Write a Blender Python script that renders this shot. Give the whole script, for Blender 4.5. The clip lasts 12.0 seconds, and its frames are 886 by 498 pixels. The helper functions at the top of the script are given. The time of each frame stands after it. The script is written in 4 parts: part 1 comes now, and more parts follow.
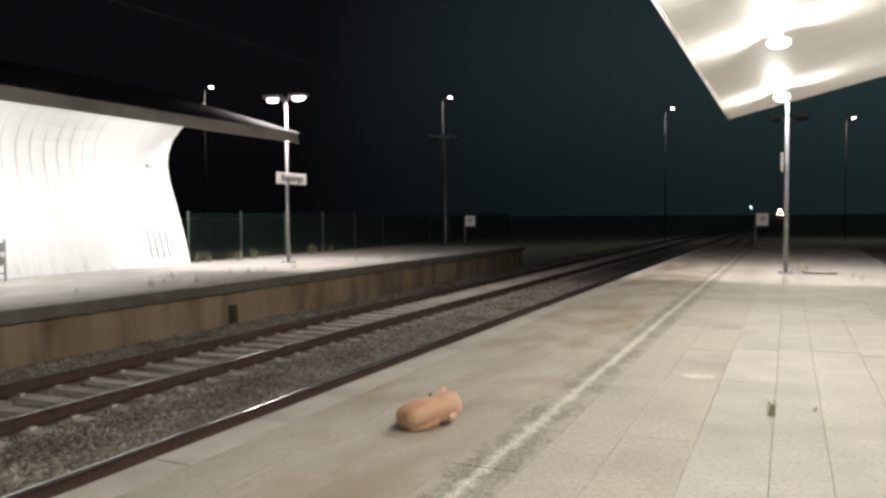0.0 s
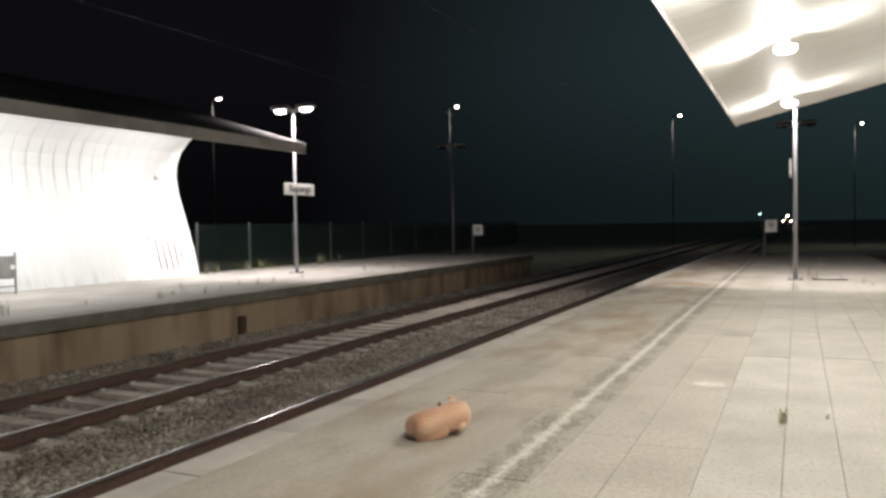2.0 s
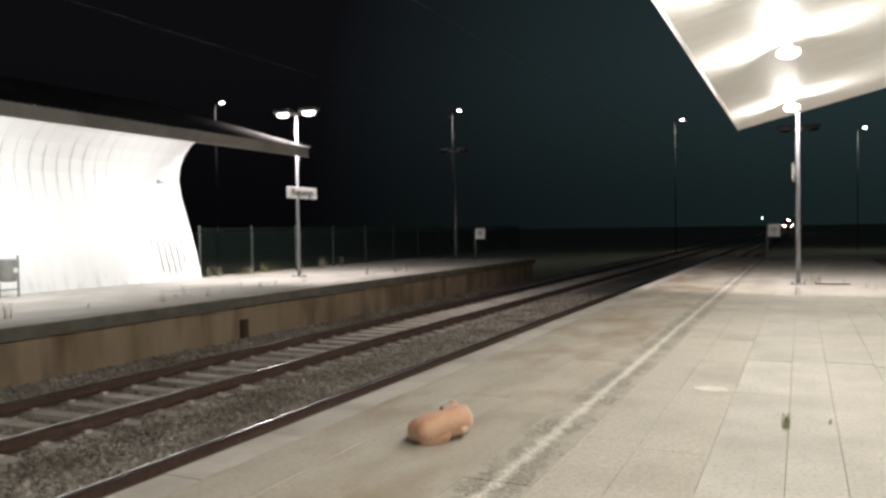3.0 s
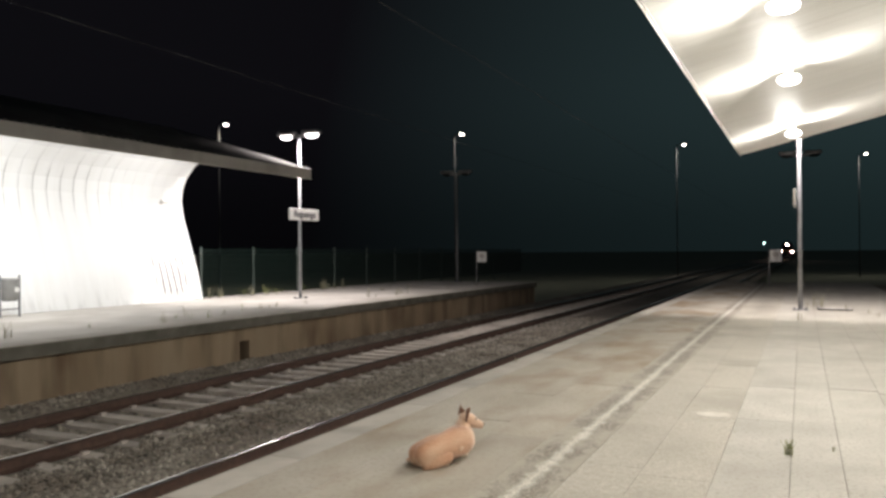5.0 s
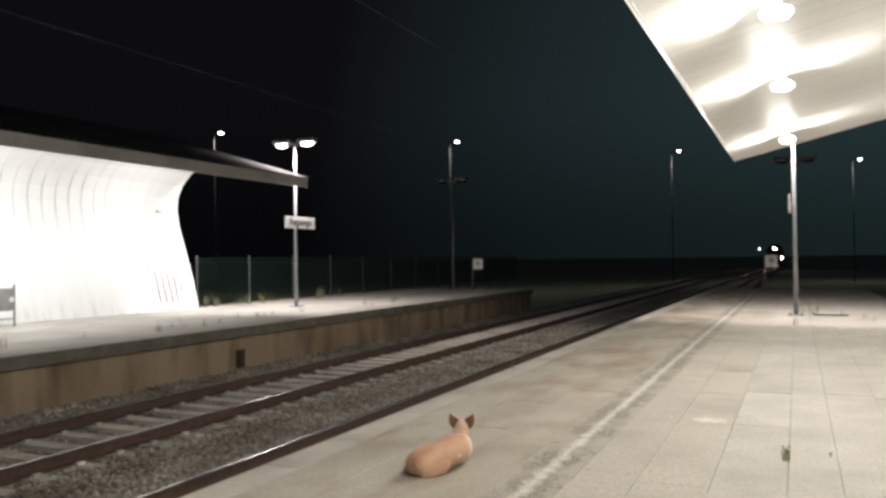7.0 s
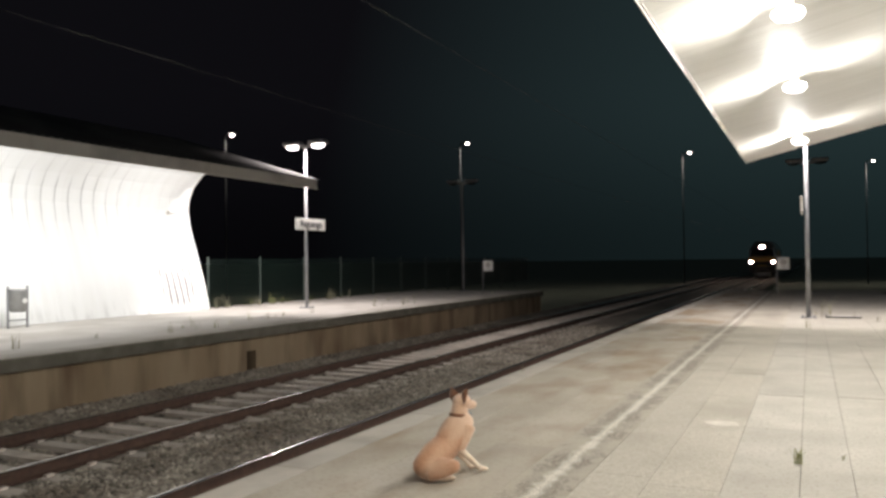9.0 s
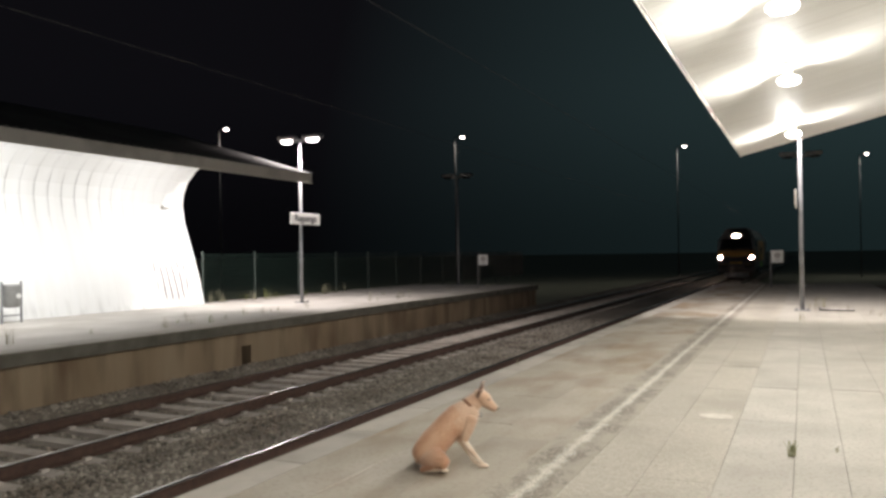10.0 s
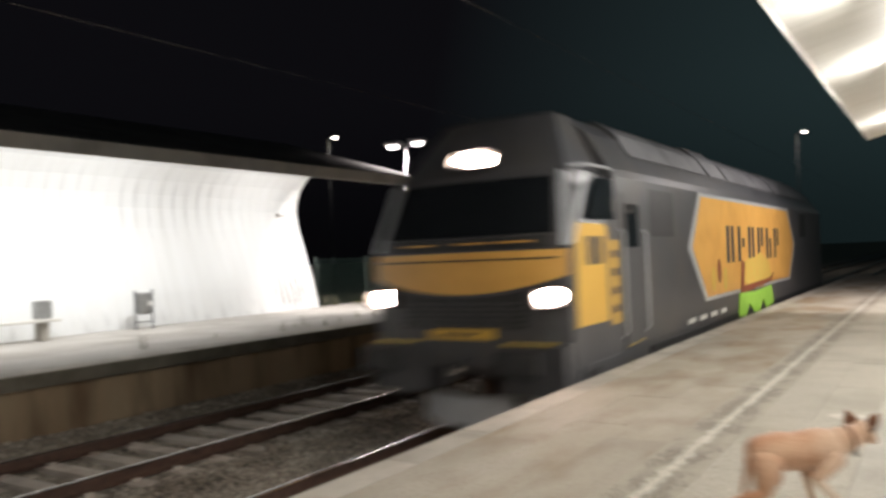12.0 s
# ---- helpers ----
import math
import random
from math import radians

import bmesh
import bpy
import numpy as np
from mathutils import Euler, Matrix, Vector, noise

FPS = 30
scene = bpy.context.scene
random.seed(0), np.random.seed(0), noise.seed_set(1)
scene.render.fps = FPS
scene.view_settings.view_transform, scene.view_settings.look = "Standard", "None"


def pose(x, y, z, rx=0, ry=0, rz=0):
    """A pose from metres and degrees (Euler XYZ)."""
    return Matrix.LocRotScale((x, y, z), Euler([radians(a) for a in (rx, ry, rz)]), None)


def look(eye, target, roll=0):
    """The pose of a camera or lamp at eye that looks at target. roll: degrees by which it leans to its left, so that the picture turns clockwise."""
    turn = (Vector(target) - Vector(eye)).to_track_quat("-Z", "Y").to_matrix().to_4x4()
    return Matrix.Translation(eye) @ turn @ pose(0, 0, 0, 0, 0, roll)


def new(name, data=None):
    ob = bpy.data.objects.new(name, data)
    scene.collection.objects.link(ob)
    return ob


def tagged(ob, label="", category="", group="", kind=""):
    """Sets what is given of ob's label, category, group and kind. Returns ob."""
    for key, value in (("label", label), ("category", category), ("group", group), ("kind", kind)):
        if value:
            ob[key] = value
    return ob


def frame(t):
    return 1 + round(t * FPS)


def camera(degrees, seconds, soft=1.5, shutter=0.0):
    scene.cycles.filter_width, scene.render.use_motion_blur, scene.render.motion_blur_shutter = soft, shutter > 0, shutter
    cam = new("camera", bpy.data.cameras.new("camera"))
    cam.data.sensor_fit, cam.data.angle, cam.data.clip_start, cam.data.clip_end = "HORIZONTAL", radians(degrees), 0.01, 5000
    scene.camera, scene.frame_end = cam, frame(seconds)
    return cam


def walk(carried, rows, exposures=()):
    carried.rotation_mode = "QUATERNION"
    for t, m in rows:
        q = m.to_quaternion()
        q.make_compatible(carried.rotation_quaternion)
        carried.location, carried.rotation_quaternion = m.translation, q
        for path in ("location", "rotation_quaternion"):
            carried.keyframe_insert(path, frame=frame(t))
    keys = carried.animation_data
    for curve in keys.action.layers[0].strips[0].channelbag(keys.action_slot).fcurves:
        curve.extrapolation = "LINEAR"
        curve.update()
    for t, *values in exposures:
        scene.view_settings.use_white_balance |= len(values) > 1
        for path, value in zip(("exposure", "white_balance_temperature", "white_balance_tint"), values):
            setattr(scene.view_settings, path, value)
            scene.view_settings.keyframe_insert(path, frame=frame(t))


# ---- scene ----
SECONDS = 12.0
EYE = (0.0, 0.0, 1.40)
RAIL_Z = -0.90
NEAR_TRACK, FAR_TRACK = -5.06, -9.11

cam = camera(59.4, SECONDS, soft=2.9, shutter=0.55)
# seconds, pitch, roll, yaw
TURNS = [
    (0.0, -2.42, 0.45, 23.99), (0.5, -1.98, 0.45, 24.35), (1.0, -1.98, 0.54, 24.39), (1.5, -1.99, 0.86, 24.50),
    (2.0, -1.73, 0.95, 24.56), (2.5, -1.59, 0.86, 24.60), (3.0, -1.45, 0.86, 24.73), (5.0, 0.23, 0.42, 24.85),
    (5.5, 0.22, 0.79, 24.76), (6.0, 0.25, 0.70, 24.69), (6.5, 0.50, 0.70, 24.65), (7.0, 0.77, 0.73, 24.56),
    (9.0, 0.91, 0.67, 25.31), (9.5, 0.66, 0.73, 25.11), (10.0, 0.47, 0.82, 24.94), (10.5, 0.56, 0.89, 24.76),
    (11.0, 0.56, 0.99, 24.66), (11.2, 0.43, 1.05, 24.95), (11.3, 0.41, 1.07, 25.27), (11.4, 0.38, 1.25, 25.68),
    (11.6, 0.41, 1.40, 27.02), (11.7, 0.44, 1.70, 28.04), (11.8, 0.50, 1.95, 29.34), (11.9, 0.60, 2.25, 31.04),
    (12.0, 0.71, 2.40, 32.86),
]
walk(cam, [(t, pose(*EYE, 90 + p, r, y)) for t, p, r, y in TURNS], exposures=[(0.0, 0.0), (11.2, 0.0), (11.7, -0.04), (12.0, -0.1)])

# ---- night sky and exposure ----
world = bpy.data.worlds.new("night")
scene.world = world
world.use_nodes = True
wn, wl = world.node_tree.nodes, world.node_tree.links
wbg = wn["Background"]
wco = wn.new("ShaderNodeTexCoord")
wdot = wn.new("ShaderNodeVectorMath")
wdot.operation = "DOT_PRODUCT"
wdot.inputs[1].default_value = (0.55, 0.83, -0.12)
wramp = wn.new("ShaderNodeValToRGB")
wramp.color_ramp.elements[0].position, wramp.color_ramp.elements[0].color = 0.36, (0.0040, 0.0038, 0.0050, 1)
wramp.color_ramp.elements[1].position, wramp.color_ramp.elements[1].color = 0.95, (0.0225, 0.0410, 0.0430, 1)
wl.new(wco.outputs["Generated"], wdot.inputs[0])
wl.new(wdot.outputs["Value"], wramp.inputs["Fac"])
wsep = wn.new("ShaderNodeSeparateXYZ")
wl.new(wco.outputs["Generated"], wsep.inputs[0])
wlow = wn.new("ShaderNodeMapRange")
wlow.interpolation_type = "SMOOTHSTEP"
for key, value in (("From Min", -0.01), ("From Max", 0.22), ("To Min", 0.42), ("To Max", 1.0)):
    wlow.inputs[key].default_value = value
wl.new(wsep.outputs["Z"], wlow.inputs["Value"])
wl.new(wlow.outputs["Result"], wbg.inputs["Strength"])
wl.new(wramp.outputs["Color"], wbg.inputs["Color"])


def area_lamp(name, m, sx, sy, watts, colour=(1, 0.97, 0.9), spread=180):
    data = bpy.data.lights.new(name, "AREA")
    data.shape, data.size, data.size_y, data.energy, data.color = "RECTANGLE", sx, sy, watts, colour
    data.spread = radians(spread)
    ob = new(name, data)
    ob.matrix_world = m
    return ob


CANOPY_LAMP_Y = (-6.2, -1.3, 3.4, 8.0, 11.5, 16.9)
for y in CANOPY_LAMP_Y:
    # each near-side luminaire throws its light to both sides along the canopy, close under the soffit
    for side, rise in ((-1, -0.237), (1, 0.237)):
        area_lamp("canopy_lamp", look((-0.15 + 0.09 * side, y - 0.07, 3.70 + 0.09 * rise), (-0.15 + 0.97 * side, y - 0.42, 3.20 + 0.5 * rise)), 0.16, 0.10, 88, (1, 0.965, 0.91))
    # the far shelter's luminaires face its wall
    area_lamp("shelter_lamp", look((-14.35, y, 3.62), (-16.2, y, 1.6)), 0.9, 0.2, 108, (0.985, 0.99, 1.0))
for px, py, watts in ((-14.17, 20.03, 230), (-0.06, 19.84, 210)):
    for s in (-1, 1):
        area_lamp("post_lamp", look((px + 0.47 * s, py, 4.94), (px + 0.47 * s, py, 0)), 0.40, 0.20, watts, (1, 0.91, 0.89))


# ---- materials ----
def mat(name, c1, c2=None, scale=6.0, rough=0.7, metal=0.0, bump=0.0, bscale=60.0, stain=None, sscale=0.8, samount=0.6,
        spread=0.0, space="world", squash=(1, 1, 1), emit=None, power=0.0, spec=0.5, speck=None, speck_scale=160.0, speck_amount=0.4):
    m = bpy.data.materials.new(name)
    m.use_nodes = True
    n, l = m.node_tree.nodes, m.node_tree.links
    b = n["Principled BSDF"]
    b.inputs["Roughness"].default_value, b.inputs["Metallic"].default_value = rough, metal
    b.inputs["Specular IOR Level"].default_value = spec
    if space == "world":
        co = n.new("ShaderNodeNewGeometry").outputs["Position"]
    else:
        co = n.new("ShaderNodeTexCoord").outputs["Object"]
    mp = n.new("ShaderNodeMapping")
    mp.inputs["Scale"].default_value = squash
    l.new(co, mp.inputs["Vector"])
    co2 = mp.outputs["Vector"]

    def noise_out(s, detail=5.0, vec=co2):
        t = n.new("ShaderNodeTexNoise")
        t.inputs["Scale"].default_value, t.inputs["Detail"].default_value = s, detail
        l.new(vec, t.inputs["Vector"])
        return t.outputs["Fac"]

    def ramp(v, a, z):
        r = n.new("ShaderNodeMapRange")
        r.inputs["From Min"].default_value, r.inputs["From Max"].default_value = a, z
        l.new(v, r.inputs["Value"])
        return r.outputs["Result"]

    def mix(f, a, c):
        x = n.new("ShaderNodeMix")
        x.data_type = "RGBA"
        if isinstance(f, float):
            x.inputs[0].default_value = f
        else:
            l.new(f, x.inputs[0])
        for sock, v in ((x.inputs[6], a), (x.inputs[7], c)):
            if isinstance(v, tuple):
                sock.default_value = (*v, 1)
            else:
                l.new(v, sock)
        return x.outputs[2]

    def times(v, k):
        x = n.new("ShaderNodeMath")
        x.operation = "MULTIPLY"
        l.new(v, x.inputs[0])
        x.inputs[1].default_value = k
        return x.outputs[0]

    col = c1
    if c2:
        col = mix(ramp(noise_out(scale), 0.3, 0.7), c1, c2)
    if speck:
        col = mix(times(ramp(noise_out(speck_scale, 2.0, co), 0.52, 0.66), speck_amount), col, speck)
    if stain:
        col = mix(times(ramp(noise_out(sscale, 6.0), 0.46, 0.66), samount), col, stain)
    if spread:
        info = n.new("ShaderNodeObjectInfo")
        hs = n.new("ShaderNodeHueSaturation")
        l.new(ramp(info.outputs["Random"], 0.0, 1.0), hs.inputs["Value"])
        hs.inputs["Value"].links[0].from_node.inputs["To Min"].default_value = 1 - spread
        hs.inputs["Value"].links[0].from_node.inputs["To Max"].default_value = 1 + spread
        if isinstance(col, tuple):
            hs.inputs["Color"].default_value = (*col, 1)
        else:
            l.new(col, hs.inputs["Color"])
        col = hs.outputs["Color"]
    if isinstance(col, tuple):
        b.inputs["Base Color"].default_value = (*col, 1)
    else:
        l.new(col, b.inputs["Base Color"])
    if bump:
        bp = n.new("ShaderNodeBump")
        bp.inputs["Strength"].default_value, bp.inputs["Distance"].default_value = bump, 0.01
        l.new(noise_out(bscale, 4.0), bp.inputs["Height"])
        l.new(bp.outputs["Normal"], b.inputs["Normal"])
    if emit:
        b.inputs["Emission Color"].default_value, b.inputs["Emission Strength"].default_value = (*emit, 1), power
    return m


M_SLAB = mat("paving_concrete", (0.385, 0.36, 0.31), (0.47, 0.445, 0.39), 2.2, 0.75, bump=0.45, bscale=80, stain=(0.27, 0.245, 0.20), sscale=0.7, samount=0.4, spread=0.025, speck=(0.27, 0.245, 0.195), speck_scale=36, speck_amount=0.6)
M_AGGR = mat("exposed_aggregate", (0.335, 0.305, 0.25), (0.445, 0.415, 0.35), 26.0, 0.8, bump=0.7, bscale=80, stain=(0.25, 0.225, 0.18), sscale=0.9, samount=0.45, spread=0.03, speck=(0.62, 0.58, 0.50), speck_scale=70, speck_amount=0.6)
M_BROWN = mat("stained_concrete", (0.33, 0.295, 0.235), (0.43, 0.395, 0.335), 1.6, 0.75, bump=0.35, bscale=60, stain=(0.245, 0.185, 0.12), sscale=1.25, samount=1.0, spread=0.09, squash=(1, 0.5, 1), speck=(0.24, 0.21, 0.165), speck_scale=28, speck_amount=0.35)
M_COPING = mat("coping_concrete", (0.47, 0.44, 0.385), (0.40, 0.37, 0.32), 2.5, 0.7, bump=0.3, bscale=70, stain=(0.2, 0.18, 0.15), sscale=1.5, samount=0.5, spread=0.08)
M_CORE = mat("platform_concrete", (0.20, 0.17, 0.13), (0.26, 0.22, 0.17), 1.5, 0.85, bump=0.4, bscale=30, stain=(0.10, 0.07, 0.05), sscale=1.2, samount=0.7)
M_COPFACE = mat("dark_coping_face", (0.10, 0.092, 0.072), (0.145, 0.132, 0.105), 3, 0.9, bump=0.4, bscale=30, stain=(0.05, 0.05, 0.035), sscale=2)
M_PWALL = mat("stained_wall_concrete", (0.205, 0.148, 0.09), (0.30, 0.232, 0.152), 1.3, 0.85, bump=0.4, bscale=25, stain=(0.10, 0.06, 0.032), sscale=1.6, samount=0.8, squash=(1, 1, 0.22))
M_LTOP = mat("far_platform_concrete", (0.46, 0.43, 0.39), (0.54, 0.51, 0.47), 1.0, 0.8, bump=0.4, bscale=40, stain=(0.30, 0.27, 0.23), sscale=0.6, samount=0.6)
M_BALLAST = mat("ballast_bed", (0.20, 0.175, 0.14), (0.29, 0.255, 0.21), 14, 0.9, bump=1.0, bscale=26, stain=(0.07, 0.05, 0.04), sscale=0.7, samount=0.5)
M_RAIL = mat("rusty_rail", (0.050, 0.028, 0.019), (0.085, 0.046, 0.032), 12, 0.8, bump=0.2, bscale=80)
M_RAILTOP = mat("polished_rail_head", (0.72, 0.70, 0.68), (0.58, 0.56, 0.54), 5, 0.20, 1.0, squash=(1, 0.05, 1))
M_SLEEPER = mat("sleeper_concrete", (0.50, 0.455, 0.40), (0.58, 0.53, 0.47), 6, 0.85, bump=0.3, stain=(0.20, 0.15, 0.11), sscale=3.0, samount=0.5, spread=0.10)


def wall_material():
    """White paint; dirt has run along the panel joints in places and is scuffed near the floor."""
    m = mat("streaked_white_paint", (0.82, 0.82, 0.80), (0.85, 0.85, 0.84), 1.0, 0.55, bump=0.06, bscale=40, stain=(0.70, 0.69, 0.66), sscale=0.9, samount=0.15, squash=(1, 5.0, 0.18))
    n, l = m.node_tree.nodes, m.node_tree.links
    b = n["Principled BSDF"]
    old = b.inputs["Base Color"].links[0].from_socket
    geo = n.new("ShaderNodeNewGeometry")
    sep = n.new("ShaderNodeSeparateXYZ")
    l.new(geo.outputs["Position"], sep.inputs[0])

    def mth(op, *vals):
        x = n.new("ShaderNodeMath")
        x.operation = op
        for i, v in enumerate(vals):
            if isinstance(v, (int, float)):
                x.inputs[i].default_value = v
            else:
                l.new(v, x.inputs[i])
        return x.outputs[0]

    def rng(v, a0, a1):
        r = n.new("ShaderNodeMapRange")
        r.inputs["From Min"].default_value, r.inputs["From Max"].default_value = a0, a1
        l.new(v, r.inputs["Value"])
        return r.outputs["Result"]

    def nz(scale, stretch):
        mp = n.new("ShaderNodeMapping")
        mp.inputs["Scale"].default_value = stretch
        l.new(geo.outputs["Position"], mp.inputs["Vector"])
        t = n.new("ShaderNodeTexNoise")
        t.inputs["Scale"].default_value, t.inputs["Detail"].default_value = scale, 4
        l.new(mp.outputs["Vector"], t.inputs["Vector"])
        return t.outputs["Fac"]
    phase = mth("FRACT", mth("DIVIDE", mth("ADD", sep.outputs["Y"], mth("MULTIPLY", nz(1.5, (0.2, 0.2, 1)), 0.05)), 0.405))
    joint = rng(mth("ABSOLUTE", mth("SUBTRACT", phase, 0.5)), 0.055, 0.02)
    high = mth("MULTIPLY", rng(sep.outputs["Z"], 2.1, 2.9), rng(sep.outputs["Z"], 4.3, 3.6))
    span = mth("MULTIPLY", rng(sep.outputs["Y"], 8.0, 13.0), rng(sep.outputs["Y"], 17.2, 15.6))
    runs = mth("MULTIPLY", mth("MULTIPLY", joint, high), mth("MULTIPLY", span, rng(nz(1.3, (1, 1, 0.6)), 0.3, 0.6)))
    low = mth("MULTIPLY", rng(sep.outputs["Z"], 0.12, 0.3), rng(sep.outputs["Z"], 1.6, 1.2))
    span2 = mth("MULTIPLY", rng(sep.outputs["Y"], 16.9, 17.05), rng(sep.outputs["Y"], 18.5, 18.3))
    drift = mth("ADD", sep.outputs["Y"], mth("MULTIPLY", mth("SUBTRACT", nz(1.2, (0.2, 1, 1)), 0.5), 0.16))
    stripe = rng(mth("ABSOLUTE", mth("SUBTRACT", mth("FRACT", mth("DIVIDE", drift, 0.235)), 0.5)), 0.20, 0.10)
    scuff = mth("MULTIPLY", mth("MULTIPLY", low, span2), mth("MULTIPLY", stripe, rng(nz(2.6, (0.3, 1, 0.5)), 0.34, 0.46)))
    foot = mth("MULTIPLY", rng(sep.outputs["Z"], 0.5, 0.0), rng(nz(5, (1, 1, 0.1)), 0.5, 0.7))
    dirt = mth("MINIMUM", mth("ADD", mth("ADD", mth("MULTIPLY", runs, 0.6), mth("MULTIPLY", scuff, 0.9)), mth("MULTIPLY", foot, 0.3)), 1.0)
    x = n.new("ShaderNodeMix")
    x.data_type = "RGBA"
    l.new(dirt, x.inputs[0])
    l.new(old, x.inputs[6])
    x.inputs[7].default_value = (0.10, 0.09, 0.08, 1)
    l.new(x.outputs[2], b.inputs["Base Color"])
    return m


M_WHITE = wall_material()
M_SOFFIT = mat("cream_soffit_sheet", (0.76, 0.745, 0.70), (0.82, 0.80, 0.755), 0.8, 0.55, spec=0.12, bump=0.05, bscale=30, stain=(0.6, 0.575, 0.51), sscale=2.0, samount=0.25, squash=(0.12, 4.0, 1))
M_FASCIA = mat("fascia_metal", (0.50, 0.475, 0.435), (0.54, 0.515, 0.475), 2.0, 0.5, bump=0.05, stain=(0.22, 0.2, 0.18), sscale=1.4, samount=0.4)
M_ROOF = mat("dark_roof_sheet", (0.085, 0.08, 0.078), (0.12, 0.11, 0.105), 2.0, 0.9, stain=(0.05, 0.045, 0.04), sscale=0.8)
M_TRIM = mat("pale_edge_trim", (0.75, 0.73, 0.67), (0.68, 0.66, 0.6), 4.0, 0.35)
M_STEEL = mat("galvanised_steel", (0.21, 0.212, 0.22), (0.27, 0.272, 0.28), 8, 0.55, 0.4, stain=(0.3, 0.3, 0.3), sscale=3)
M_GREEN = mat("green_fence_wire", (0.005, 0.014, 0.011), (0.007, 0.018, 0.013), 8, 0.5)
M_FPOST = mat("fence_post_paint", (0.055, 0.075, 0.065), (0.075, 0.095, 0.085), 8, 0.5)
M_SIGN = mat("white_sign_face", (0.78, 0.77, 0.74), (0.72, 0.71, 0.68), 3, 0.4)
M_INK = mat("dark_lettering", (0.03, 0.03, 0.04), (0.05, 0.05, 0.06), 20, 0.5)
M_BLACK = mat("black_paint", (0.02, 0.02, 0.022), (0.035, 0.034, 0.034), 6, 0.5, space="object")
M_GLOW = mat("lit_lamp_glass", (0.9, 0.9, 0.9), emit=(1, 0.93, 0.92), power=7)
M_GLOWW = mat("lit_luminaire_glass", (0.9, 0.9, 0.88), emit=(1, 0.96, 0.88), power=10)
M_STREET = mat("lit_street_lamp_glass", (0.9, 0.9, 0.9), emit=(1, 0.90, 0.80), power=22)
M_POLE = mat("weathered_lamp_pole", (0.05, 0.052, 0.052), (0.07, 0.07, 0.07), 3, 0.7)
M_WIRE = mat("tarnished_wire", (0.07, 0.065, 0.06), (0.10, 0.095, 0.09), 3, 0.5, 0.5)
M_SIGNAL = mat("lit_signal_lens", (0.7, 0.9, 0.8), emit=(0.65, 1.0, 0.9), power=14)
M_GROUND = mat("dry_grass_ground", (0.27, 0.295, 0.215), (0.36, 0.36, 0.27), 0.6, 0.95, bump=0.5, bscale=4)
M_WEED = mat("weed_green", (0.17, 0.21, 0.06), (0.28, 0.27, 0.11), 20, 0.7, spread=0.2)
M_DRYWEED = mat("dry_grass", (0.34, 0.315, 0.22), (0.26, 0.255, 0.16), 20, 0.8, spread=0.2)
M_WOODY = mat("bin_steel", (0.35, 0.35, 0.34), (0.28, 0.28, 0.27), 6, 0.5, 0.4)
M_DOGTAN = mat("tan_fur", (0.41, 0.205, 0.115), (0.49, 0.27, 0.165), 7, 0.9, bump=0.9, bscale=70, stain=(0.62, 0.44, 0.31), sscale=5, samount=0.6, space="object", spec=0.15, squash=(0.6, 1, 1))
M_DOGPALE = mat("pale_fur", (0.66, 0.48, 0.36), (0.53, 0.335, 0.22), 9, 0.85, bump=0.8, bscale=80, space="object", spec=0.2)


def chest_material():
    """Tan fur that turns pale towards the shoulders and throat."""
    m = mat("tan_to_pale_fur", (0.41, 0.205, 0.115), (0.49, 0.27, 0.165), 7, 0.9, bump=0.9, bscale=70, stain=(0.62, 0.44, 0.31), sscale=5, samount=0.6, space="object", spec=0.15)
    n, l = m.node_tree.nodes, m.node_tree.links
    b = n["Principled BSDF"]
    old = b.inputs["Base Color"].links[0].from_socket
    co = n.new("ShaderNodeTexCoord")
    sep = n.new("ShaderNodeSeparateXYZ")
    l.new(co.outputs["Object"], sep.inputs[0])
    tex = n.new("ShaderNodeTexNoise")
    tex.inputs["Scale"].default_value, tex.inputs["Detail"].default_value = 14, 4
    l.new(co.outputs["Object"], tex.inputs["Vector"])
    add = n.new("ShaderNodeMath")
    add.operation = "MULTIPLY_ADD"
    l.new(tex.outputs["Fac"], add.inputs[0])
    add.inputs[1].default_value = 0.16
    l.new(sep.outputs["X"], add.inputs[2])
    r = n.new("ShaderNodeMapRange")
    r.inputs["From Min"].default_value, r.inputs["From Max"].default_value = 0.08, 0.30
    l.new(add.outputs[0], r.inputs["Value"])
    x = n.new("ShaderNodeMix")
    x.data_type = "RGBA"
    l.new(r.outputs["Result"], x.inputs[0])
    l.new(old, x.inputs[6])
    x.inputs[7].default_value = (0.62, 0.44, 0.32, 1)
    l.new(x.outputs[2], b.inputs["Base Color"])
    return m


M_DOGCHEST = chest_material()
M_DOGWHITE = mat("whitish_paw_fur", (0.78, 0.68, 0.57), (0.66, 0.52, 0.40), 14, 0.85, bump=0.5, bscale=140, space="object", spec=0.2)
M_DOGBROWN = mat("brown_ear_fur", (0.17, 0.075, 0.04), (0.22, 0.10, 0.055), 20, 0.85, bump=0.4, bscale=140, space="object", spec=0.2)
for fur in (M_DOGTAN, M_DOGPALE, M_DOGCHEST, M_DOGBROWN):
    fur.node_tree.nodes["Principled BSDF"].inputs["Sheen Weight"].default_value = 0.35
M_LOCO = mat("dark_grey_loco_paint", (0.066, 0.066, 0.072), (0.085, 0.085, 0.09), 1.5, 0.38, stain=(0.11, 0.095, 0.08), sscale=1.0, samount=0.4, space="object")
